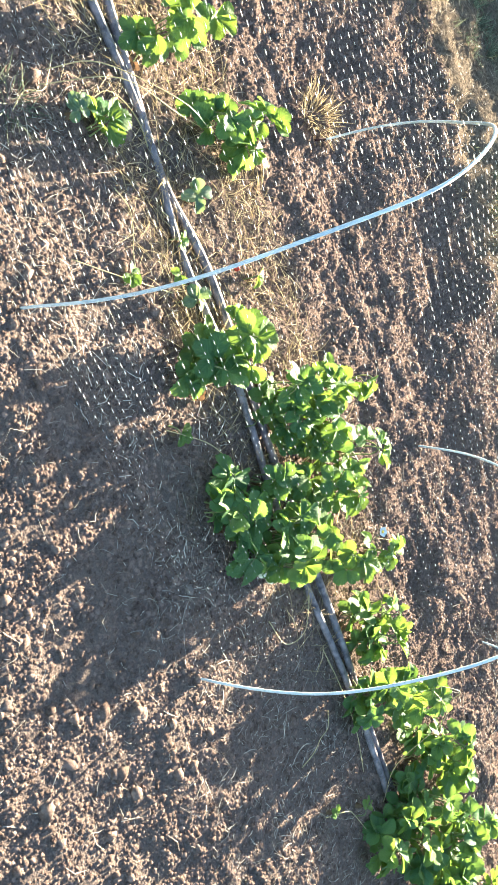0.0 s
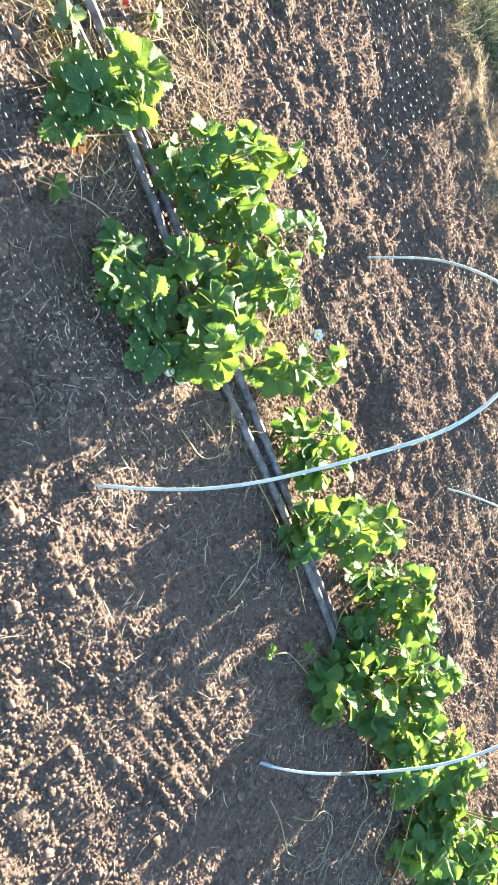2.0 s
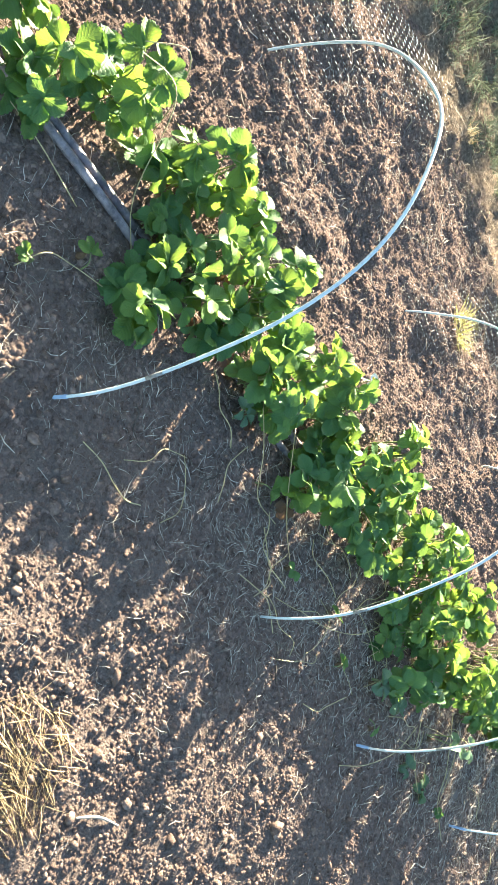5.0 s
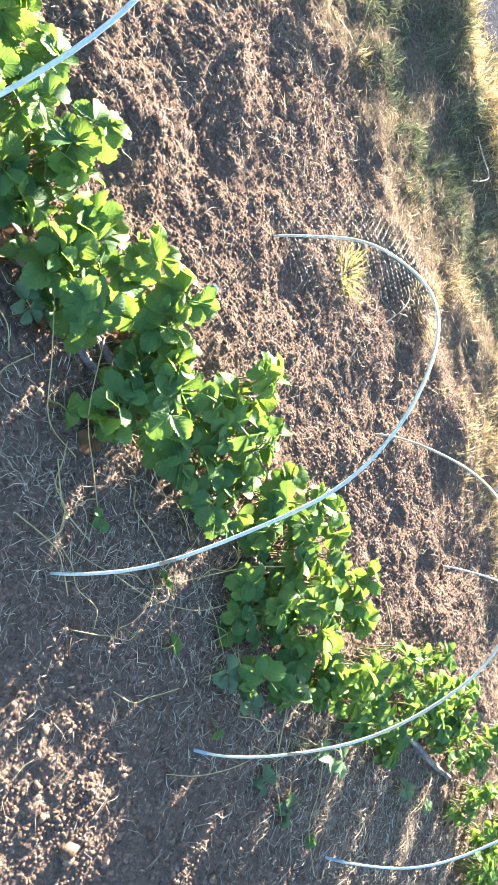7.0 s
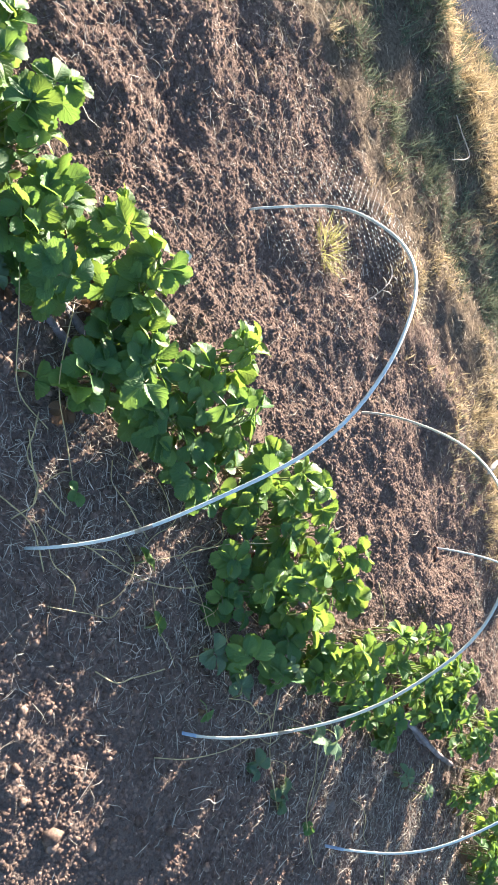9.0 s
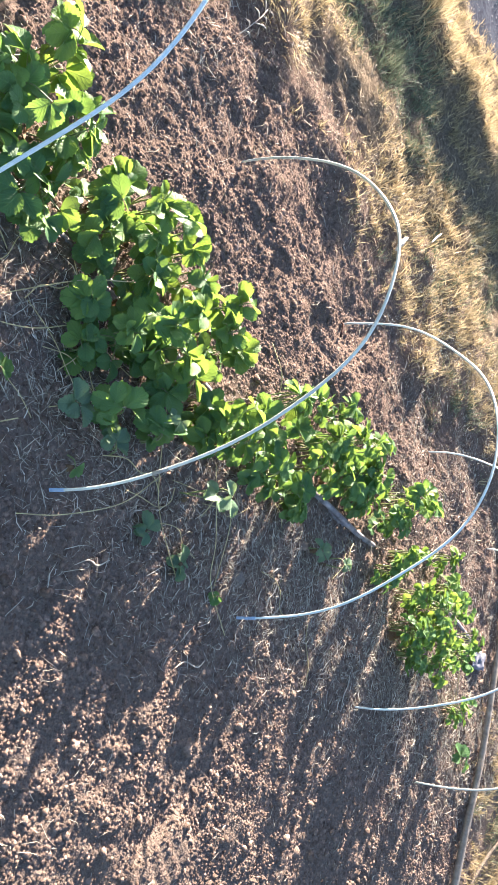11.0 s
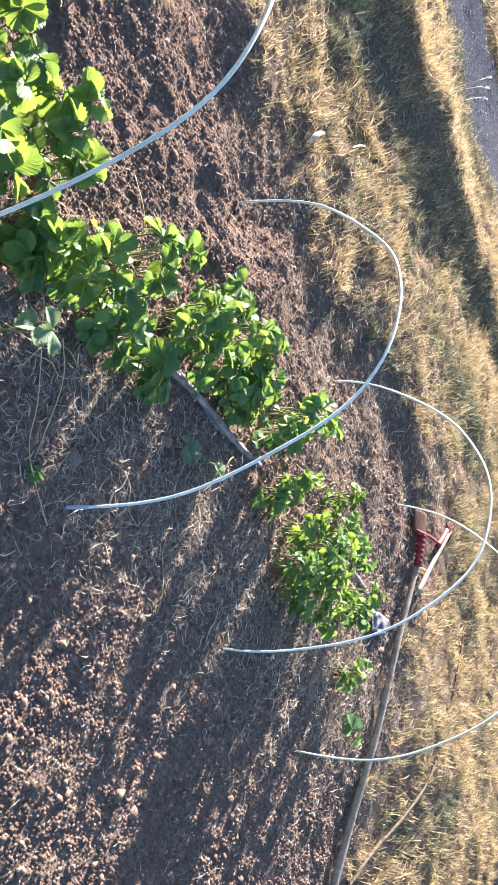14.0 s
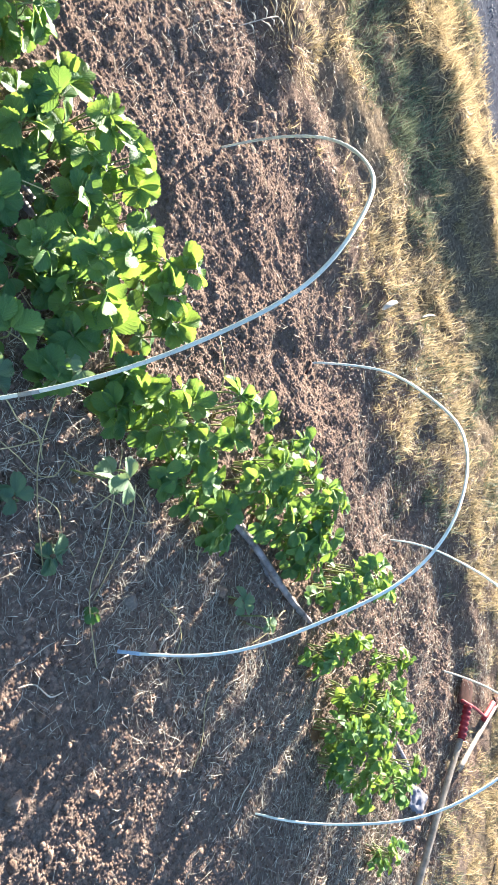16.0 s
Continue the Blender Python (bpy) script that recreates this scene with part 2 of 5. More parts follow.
def path_near(x):
    """The path's uneven edge towards the bed."""
    base = np.interp(x, [-2, 1.2, 1.5, 1.75, 2.1, 2.8, 3.05, 3.35, 3.7, 3.9, 4.2, 6], [2.90, 2.94, 2.70, 2.66, 2.90, 3.08, 2.86, 3.00, 3.18, 3.05, 2.97, 3.00])
    return base + 0.08 * (lattice(x, 0 * x, 0.09, 12) - 0.5)



def height(x, y):
    """The ground's height: a loose bed, a step up to the turf, a flat path beyond."""
    x, y = np.asarray(x, float), np.asarray(y, float)
    turf = step(turf_depth(x, y) + 0.10 * (lattice(x, y, 0.07, 16) - 0.5), -0.08, 0.10)
    near = np.exp(-(np.abs(x) / 40) ** 2 - (np.abs(y) / 40) ** 2)
    path = step(y - path_near(x), -0.06, 0.03) * (1 - step(y, PATH_FAR - 0.03, PATH_FAR + 0.06))
    coarse = step(y, 0.7, 0.9) * step(1.6 - x, 0, 0.5)
    loose = 1.1 + 0.4 * step(y, 0.6, 0.8) + 0.6 * coarse
    z = 0.018 * (lattice(x, y, 0.42, 1) - 0.5) + (0.012 + 0.030 * step(y, 0.6, 0.9)) * (lattice(x, 0.7 * y, 0.13, 2) - 0.5) - (0.010 * step(x, 0.8, 1.3) + 0.020 * step(x, 2.5, 2.9)) * step(0.25 - y, 0, 0.4)
    lump = lambda cell, shift: np.abs(2 * lattice(x, y, cell, shift) - 1)
    z += loose * (0.006 * lump(0.09, 5) + 0.0068 * lump(0.036, 6) + 0.002 * (lattice(x, y, 0.016, 7) - 0.5) - 0.002)
    # the row stands on a slight mound; behind it the bed rises to the turf
    z += 0.055 * np.clip(y - 0.8, 0, 0.7) * step(1.6 - x, 0, 0.5) - 0.05 * np.clip(-0.05 - y, 0, 0.8)
    # the tread of a wheel in the loose soil
    z += 0.0042 * np.sin(205 * (y - 0.13 * (x - 0.6)) + 2 * lattice(x, y, 0.2, 9)) * np.exp(-((x - 0.58) / 0.14) ** 4 - ((y + 0.12) / 0.13) ** 4)
    z -= np.interp(x, [1.9, 2.4], [0.004, 0.009]) * np.exp(-((y - turf_edge(x) + 0.12) / 0.09) ** 2)
    z = z * (1 - path * 0.8) * near
    # the print of a boot: pressed flat, with the bars of its tread
    u, v = (x - 2.74) * 0.8 - (y + 0.56) * 0.6, (x - 2.74) * 0.6 + (y + 0.56) * 0.8
    press = step(0.07 - np.abs(u), 0, 0.02) * step(0.11 - np.abs(v), 0, 0.02)
    z = z * (1 - 0.7 * press) - press * (0.003 + 0.0025 * np.sin(v * 170))
    # a low bank beside the path, added and raised to shade the turf before it
    bank = np.interp(x, [-1, 1.5, 2.0, 3.9, 4.5], [0.085, 0.085, 0.056, 0.070, 0.050]) * (0.6 + 0.8 * lattice(x, 0 * x, 0.25, 18)) * np.exp(-((y - 2.40) / np.where(y < 2.40, 0.11, 0.22)) ** 2) * (1 - path)
    return z + bank + turf * ((0.35 + 1.1 * lattice(x, 0.4 * y, 0.33, 15)) * np.interp(x, [0.2, 0.7, 1.8, 2.3], [0.024, 0.008, 0.008, 0.026]) + (1 - path) * step(y, 1.2, 1.7) * (0.026 * (lattice(x * 0.4, y, 0.21, 8) - 0.5) + 0.012 * (lattice(x, y, 0.06, 17) - 0.4))) - 0.02 * path


def ground_z(x, y):
    return float(height(np.array([x]), np.array([y]))[0])


def mesh_of(name, verts, faces, material, smooth=True):
    me = bpy.data.meshes.new(name)
    if isinstance(faces, np.ndarray):
        verts = np.ascontiguousarray(verts, dtype=np.float32)
        k = faces.shape[1]
        me.vertices.add(len(verts))
        me.vertices.foreach_set("co", verts.ravel())
        me.loops.add(faces.size)
        me.loops.foreach_set("vertex_index", faces.ravel().astype(np.int32))
        me.polygons.add(len(faces))
        me.polygons.foreach_set("loop_start", np.arange(0, faces.size, k, dtype=np.int32))
        me.polygons.foreach_set("loop_total", np.full(len(faces), k, dtype=np.int32))
    else:
        me.from_pydata([tuple(v) for v in verts], [], faces)
    me.update(calc_edges=True)
    me.validate()
    if smooth:
        me.polygons.foreach_set("use_smooth", [True] * len(me.polygons))
    me.materials.append(material)
    return me


def part(name, me, parent, m=None, label=""):
    ob = new(name, me)
    ob.parent = parent
    if m is not None:
        ob.matrix_local = m
    return tagged(ob, label) if label else ob


def tube(points, radii, sides=8, caps=True):
    """Verts and faces of a tube along points."""
    pts = [Vector(p) for p in points]
    verts, faces = [], []
    side = None
    for i, p in enumerate(pts):
        way = (pts[min(i + 1, len(pts) - 1)] - pts[max(i - 1, 0)]).normalized()
        if side is None:
            side = way.orthogonal().normalized()
        side = (side - way * side.dot(way)).normalized()
        other = way.cross(side)
        r = radii[i] if isinstance(radii, (list, tuple, np.ndarray)) else radii
        for k in range(sides):
            a = 2 * math.pi * k / sides
            verts.append(p + (side * math.cos(a) + other * math.sin(a)) * r)
    for i in range(len(pts) - 1):
        for k in range(sides):
            a, b = i * sides + k, i * sides + (k + 1) % sides
            faces.append((a, b, b + sides, a + sides))
    if caps:
        faces.append(tuple(range(sides))[::-1])
        faces.append(tuple(range((len(pts) - 1) * sides, len(pts) * sides)))
    return verts, faces


def bend(points, steps=6):
    """A smooth line through points (Catmull-Rom)."""
    p = [Vector(v) for v in points]
    p = [2 * p[0] - p[1], *p, 2 * p[-1] - p[-2]]
    out = []
    for i in range(1, len(p) - 2):
        for s in range(steps):
            t = s / steps
            a, b, c, d = p[i - 1 : i + 3]
            out.append(0.5 * (2 * b + (c - a) * t + (2 * a - 5 * b + 4 * c - d) * t * t + (3 * b - a - 3 * c + d) * t ** 3))
    return out + [p[-2]]


def turned(count, seed):
    """Random turns as an array of 3 x 3 matrices."""
    r = np.random.default_rng(seed)
    q = r.normal(size=(count, 4))
    q /= np.linalg.norm(q, axis=1, keepdims=True)
    w, x, y, z = q.T
    return np.stack([1 - 2 * (y * y + z * z), 2 * (x * y - z * w), 2 * (x * z + y * w), 2 * (x * y + z * w), 1 - 2 * (x * x + z * z), 2 * (y * z - x * w), 2 * (x * z - y * w), 2 * (y * z + x * w), 1 - 2 * (x * x + y * y)], -1).reshape(-1, 3, 3)


def lumps(name, x, y, size, material, seed, sink=0.3, flat=0.8, fine=False):
    """Many small uneven clods on the ground, in one mesh."""
    if fine:
        base = np.array([[1, 0, 0.2], [0, 1, -0.2], [-1, 0, 0.2], [0, -1, -0.2], [0.2, 0, 1], [-0.2, 0, -1]]) * 1.05
        tri = np.array([[0, 1, 4], [1, 2, 4], [2, 3, 4], [3, 0, 4], [1, 0, 5], [2, 1, 5], [3, 2, 5], [0, 3, 5]])
    else:
        bm = bmesh.new()
        bmesh.ops.create_icosphere(bm, subdivisions=1, radius=1)
        base = np.array([v.co[:] for v in bm.verts])
        tri = np.array([[v.index for v in f.verts] for f in bm.faces])
        bm.free()
    r = np.random.default_rng(seed)
    n = len(x)
    shape = base[None] * (1 + 0.75 * (r.random((n, len(base), 1)) - 0.5)) * (0.7 + 0.6 * r.random((n, 1, 3)))
    shape = np.einsum("nij,nkj->nki", turned(n, seed), shape) * size[:, None, None]
    shape[..., 2] *= flat
    shape += np.stack([x, y, height(x, y) + size * (flat - sink) * 0.8], -1)[:, None]
    faces = (tri[None] + (np.arange(n) * len(base))[:, None, None]).reshape(-1, 3)
    return new(name, mesh_of(name, shape.reshape(-1, 3), faces, material, smooth=not fine))


def blades(name, x, y, length, width, lean, heading, material, seed, lift=0.0, curl=0.5, sway=0.0):
    """Many tapered blades, each bent over, in one mesh. lean: 0 upright, 1 lying."""
    n = len(x)
    r = np.random.default_rng(seed)
    ahead = np.stack([np.cos(heading), np.sin(heading), 0 * heading], -1)
    side = np.stack([-np.sin(heading), np.cos(heading), 0 * heading], -1)
    up = np.array([0, 0, 1.0])
    root = np.stack([x, y, height(x, y) + lift], -1)
    a0 = lean * 1.45
    a1 = np.clip(a0 + curl * r.random(n), 0, 1.62)
    mid = root + (length * 0.5)[:, None] * (np.sin(a0)[:, None] * ahead + np.cos(a0)[:, None] * up)
    tip = mid + (length * 0.5)[:, None] * (np.sin(a1)[:, None] * ahead + np.cos(a1)[:, None] * up)
    tip[:, 2] = np.maximum(tip[:, 2], height(tip[:, 0], tip[:, 1]) + 0.001)
    mid = mid + (sway * length * r.normal(size=n))[:, None] * side
    w = (width * 0.5)[:, None] * side
    twist = (r.random(n) * 0.8 * width)[:, None] * up
    verts = np.stack([root - w, root + w, mid - 0.8 * w + twist, mid + 0.8 * w - twist, tip], 1)
    tri = np.array([[0, 1, 3], [0, 3, 2], [2, 3, 4]])
    faces = (tri[None] + (np.arange(n) * 5)[:, None, None]).reshape(-1, 3)
    return new(name, mesh_of(name, verts.reshape(-1, 3), faces, material, smooth=False))


# ---- ground, one sheet to the horizon ----
def lines(parts):
    out = [parts[0][0]]
    for lo, hi, gap in parts:
        k = max(1, round((hi - lo) / gap))
        out += list(lo + (hi - lo) * np.arange(1, k + 1) / k)
    return np.array(out)


xs = lines([(-400, -40, 60), (-40, -4, 3), (-4, -1.7, 0.1), (-1.7, -1.4, 0.02), (-1.4, 4.5, 0.0130), (4.5, 7.0, 0.03), (7, 14, 0.3), (14, 40, 3), (40, 400, 60)])
ys = lines([(-400, -40, 60), (-40, -4, 3), (-4, -0.8, 0.1), (-0.75, 1.62, 0.0130), (1.62, 3.9, 0.025), (3.9, 6, 0.12), (6, 40, 3), (40, 400, 60)])
gx, gy = np.meshgrid(xs, ys, indexing="ij")
gz = height(gx, gy)
rows, cols = gx.shape
k = (np.arange(rows - 1)[:, None] * cols + np.arange(cols - 1)[None]).ravel()
quads = np.stack([k, k + cols, k + cols + 1, k + 1], -1)
ground = tagged(new("ground", mesh_of("ground", np.stack([gx, gy, gz], -1).reshape(-1, 3), quads, SOIL)), "brown loose garden soil with dry turf beyond", "ground", kind="structure")

# path of dark gravel behind the turf
px, py = lines([(-30, -3, 3), (-3, 8, 0.05), (8, 30, 3)]), np.linspace(0.0, 1.0, 18)
gx, gy = np.meshgrid(px, py, indexing="ij")
far = PATH_FAR + 0.10 * (lattice(gx, 0 * gx, 0.3, 11) - 0.5)
gy = path_near(gx) * (1 - gy) + far * gy
rows, cols = gx.shape
k = (np.arange(rows - 1)[:, None] * cols + np.arange(cols - 1)[None]).ravel()
quads = np.stack([k, k + cols, k + cols + 1, k + 1], -1)
top = height(gx, gy) + 0.006 + 0.010 * lattice(gx, gy, 0.09, 13)
edge = (py == py[0]) | (py == py[-1])
top[:, edge] -= 0.02
tagged(new("path", mesh_of("path", np.stack([gx, gy, top], -1).reshape(-1, 3), quads, PATH_GRAVEL)), "narrow dark grey gravel path beside the dry turf", "path", kind="structure")

# loose grit on the path
n = 6000
x, y = rng.uniform(0.8, 5.2, n), rng.uniform(0.03, 0.97, n)
y = path_near(x) * (1 - y) + PATH_FAR * y
grit = lumps("path_grit", x, y, 0.002 + 0.004 * rng.random(n) ** 2, STONE_DARK, 29, sink=0.9, fine=True)
grit.location.z = 0.011
tagged(grit, "dark grey grit lying on the path", "gravel", kind="stuff")

# crumbs of soil: dense on the near side, finer behind the row
def crumbs(n, lo, hi, fine, coarse, seed, cell):
    r = np.random.default_rng(seed)
    x, y = r.uniform(-1.35, 4.4, n), r.uniform(lo, hi, n)
    keep = (r.random(n) < 0.35 + 0.8 * lattice(x, y, cell, seed)) & (turf_depth(x, y) < 0.10 * r.random(n)) & (np.hypot(x - 2.74, y + 0.56) > 0.09)
    x, y = x[keep], y[keep]
    n = len(x)
    return x, y, fine * (0.6 + 0.9 * r.random(n) ** 2) + coarse * r.random(n) ** 16


def grains(name, gap, lo, hi, tall, seed):
    """A packed crust of small rounded crumbs, each a low crooked ridge on a four-sided foot."""
    r = np.random.default_rng(seed)
    x, y = np.meshgrid(np.arange(-1.36, 4.62, gap), np.arange(lo, hi, gap), indexing="ij")
    x, y = x.ravel() + gap * r.uniform(-0.5, 0.5, x.size), y.ravel() + gap * r.uniform(-0.5, 0.5, x.size)
    keep = (turf_depth(x, y) < 0.12 * r.random(len(x))) & (r.random(len(x)) < 0.35 + 1.1 * lattice(x, y, 0.06, seed + 1))
    x, y = x[keep], y[keep]
    n = len(x)
    wide = gap * r.uniform(0.45, 0.95, n) * (1 + 0.7 * r.random(n) ** 10)
    peak = tall * (wide / gap) * (0.6 + 0.8 * r.random(n)) * (0.5 + 1.0 * lattice(x, y, 0.05, seed))
    peak *= np.where(np.hypot(x - 2.74, y + 0.56) < 0.085, 0.35, 1.0)
    angle = r.uniform(0, 6.3, n)[:, None] + np.arange(4) * math.pi / 2 + r.uniform(-0.4, 0.4, (n, 4))
    reach = wide[:, None] * r.uniform(0.75, 1.2, (n, 4))
    z = height(x, y)
    foot = np.stack([x[:, None] + reach * np.cos(angle), y[:, None] + reach * np.sin(angle), z[:, None] - 0.0015 + 0 * reach], -1)
    crest = angle[:, :1] + np.array([0.0, math.pi])
    span = 0.45 * wide[:, None] * r.uniform(0.6, 1.1, (n, 2))
    top = np.stack([x[:, None] + span * np.cos(crest), y[:, None] + span * np.sin(crest), (z + peak)[:, None] * np.ones(2) - 0.3 * peak[:, None] * r.random((n, 2))], -1)
    tri = np.array([[0, 1, 4], [1, 5, 4], [1, 2, 5], [2, 3, 5], [3, 4, 5], [3, 0, 4]])
    faces = (tri[None] + (np.arange(n) * 6)[:, None, None]).reshape(-1, 3)
    return new(name, mesh_of(name, np.concatenate([foot, top], 1).reshape(-1, 3), faces, CLOD))


tagged(grains("soil_crumbs", 0.0086, -0.70, 0.36, 0.0038, 25), "dry granular crust of brown soil crumbs", "soil", kind="stuff")
tagged(grains("soil_crumbs", 0.0094, 0.36, 1.70, 0.0036, 23), "loose reddish brown crumbs of soil behind the row", "soil", kind="stuff")
# the larger clods along the near side, each a piece of its own
def clod_mesh(seed):
    r = random.Random(seed)
    bm = bmesh.new()
    bmesh.ops.create_icosphere(bm, subdivisions=1, radius=0.008)
    for v in bm.verts:
        v.co *= 1 + 0.55 * (r.random() - 0.5)
        v.co.z *= 0.75
    me = bpy.data.meshes.new("clod")
    bm.to_mesh(me)
    bm.free()
    me.polygons.foreach_set("use_smooth", [True] * len(me.polygons))
    me.materials.append(CLOD)
    return me


CLODS = [clod_mesh(400 + k) for k in range(10)]
r = random.Random(77)
for k in range(300):
    x, y = r.uniform(-0.9, 4.0), r.uniform(-0.58, 0.02)
    size = 0.6 + 1.1 * r.random() ** 3
    turn = Matrix.Rotation(r.uniform(0, 6.3), 4, "Z") @ Matrix.Rotation(r.uniform(-0.5, 0.5), 4, "X")
    part("clod", CLODS[k % 10], ground, Matrix.Translation((x, y, ground_z(x, y) + 0.002 * size)) @ turn @ Matrix.Diagonal((size * r.uniform(0.8, 1.3), size, size * r.uniform(0.7, 1.0), 1)))
tagged(lumps("soil_clods", *crumbs(9000, -0.76, 0.40, 0.0050, 0.013, 20, 0.13), CLOD, 21, sink=0.95), "small brown clods of dry soil", "soil", kind="stuff")
tagged(lumps("soil_clods", *crumbs(3600, 0.34, 1.7, 0.0044, 0.012, 26, 0.13), CLOD, 27, sink=0.85), "small reddish brown clods on the bed", "soil", kind="stuff")


# ---- hoops ----
# near foot, far foot, rise, bow along the bed, bow across it, fullness, lean of the near shoulder
HOOPS = [
    ((-0.854, -0.037), (-0.930, 1.020), 0.668, 0.056, -0.052, 2.19, (-0.000, 0.028, 0.019)),
    ((-0.001, -0.001), (-0.040, 1.016), 0.600, 0.090, 0.025, 2.13, (0.006, 0.051, 0.028)),
    ((0.772, 0.051), (0.709, 1.054), 0.555, 0.071, -0.002, 2.14, (0.029, 0.092, -0.022)),
    ((1.512, 0.036), (1.523, 1.051), 0.544, 0.069, 0.017, 2.18, (0.023, 0.080, -0.003)),
    ((2.066, -0.024), (2.191, 1.006), 0.545, 0.055, -0.040, 2.09, (0.069, 0.095, -0.046)),
    ((2.735, -0.007), (2.810, 0.986), 0.530, 0.063, 0.021, 2.20, (0.002, 0.055, 0.018)),
    ((3.409, -0.003), (3.559, 0.989), 0.563, 0.047, -0.022, 2.20, (0.003, 0.050, 0.027)),
    ((3.980, -0.088), (4.196, 0.913), 0.585, 0.060, -0.027, 1.92, (-0.009, 0.016, 0.008)),
]


# where dark bands sit on three of the rods, as turns from the near foot
JOINTS = {2: (0.35,), 3: (0.39,), 4: (0.40,)}


def hoop_point(hoop, turn, out=0.0):
    """A point of a hoop's line; turn runs 0..pi from the near foot to the far one."""
    (ax, ay), (bx, by), rise, along, across, full, lean = hoop
    c, s = math.cos(turn), max(0.0, math.sin(turn))
    c, s = math.copysign(abs(c) ** (2 / full), c), s ** (2 / full)
    half = Vector(((bx - ax) / 2, (by - ay) / 2, 0))
    mid = Vector(((ax + bx) / 2, (ay + by) / 2, 0))
    grow = 1 + out / 0.53
    return mid - half * c * grow + Vector((along, across, rise)) * s * grow + Vector(lean) * s * c * grow


def build_hoop(hoop, material, label, tip=False, joints=()):
    thing = tagged(new("hoop", None), label, "hoop", "hoops over the strawberry bed")
    base = Vector((*hoop[0], ground_z(*hoop[0])))
    thing.location = base
    line = [hoop_point(hoop, math.pi * i / 56) - base for i in range(57)]
    line[0].z, line[-1].z = -0.03, ground_z(*hoop[1]) - base.z - 0.03
    # slight kinks of a sprung rod
    line = [p + Vector((0.004 * math.sin(i * 0.37 + base.x * 9), 0.003 * math.sin(i * 0.53 + base.x * 5), 0)) for i, p in enumerate(line)]
    rod = part("rod", mesh_of("rod", *tube(line, [0.0029 + 0.0005 * math.sin(math.pi * i / 56) for i in range(57)], 8), material), thing)
    if tip:
        near = [line[0].lerp(line[1], k / 4) for k in range(5)]
        part("end_sleeve", mesh_of("end_sleeve", *tube(near, 0.0038, 8), SLEEVE), thing, label="faded blue plastic end sleeve")
    for turn in joints:
        k = turn / math.pi * 56
        i = int(k)
        a, z = line[i].lerp(line[i + 1], k - i), line[i + 1].lerp(line[i + 2], k - i)
        half = (z - a).normalized() * 0.016
        part("joint_band", mesh_of("joint_band", *tube([a - half, a, a + half], 0.0035, 8), BAND), thing, label="narrow dark band round the rod")
    return thing


for i, hoop in enumerate(HOOPS):
    build_hoop(hoop, ROD if i not in (4, 7) else ROD_OLD, "pale fibreglass rod bent over the strawberry bed" if i not in (4, 7) else "weathered fibreglass rod bent over the strawberry bed", i in (2, 4, 5), JOINTS.get(i, ()))
    # short stake that holds the far foot
    if i in (0, 5, 6):
        fx, fy = hoop[1]
        stake = [(0, 0, -0.02), (-0.004, -0.02, 0.012), (-0.012, -0.075, 0.02)]
        ob = new("stake", mesh_of("stake", *tube(bend(stake, 3), [0.0035] * 7, 6), RUST))
        ob.location = (fx + 0.006, fy + 0.01, ground_z(fx, fy))
        tagged(ob, "thin dark metal peg at a hoop's foot", "peg", "pegs at the hoops' feet")


# ---- netting over the hoops ----
def flat_hoop(x, rise):
    return ((x, -0.02), (x, 1.06), rise, 0.0, 0.0, 1.6, (0.0, 0.0, 0.0))


FRAMES = [flat_hoop(-1.75, 0.30), *HOOPS, flat_hoop(4.85, 0.10)]


def net_point(u, turn):
    """A point of the draped net, u counted in bays."""
    i = min(int(u), len(FRAMES) - 2)
    f = u - i
    a, b = hoop_point(FRAMES[i], turn, 0.007), hoop_point(FRAMES[i + 1], turn, 0.007)
    p = a.lerp(b, f)
    sag = 4 * f * (1 - f)
    p.z *= 1 - 0.07 * sag
    p.y += 0.03 * sag * math.cos(turn)
    return p + Vector((0, 0.004 * math.sin(11 * u + 5 * turn), 0.006 * math.sin(7 * u + 9 * turn) * math.sin(turn) + 0.012))


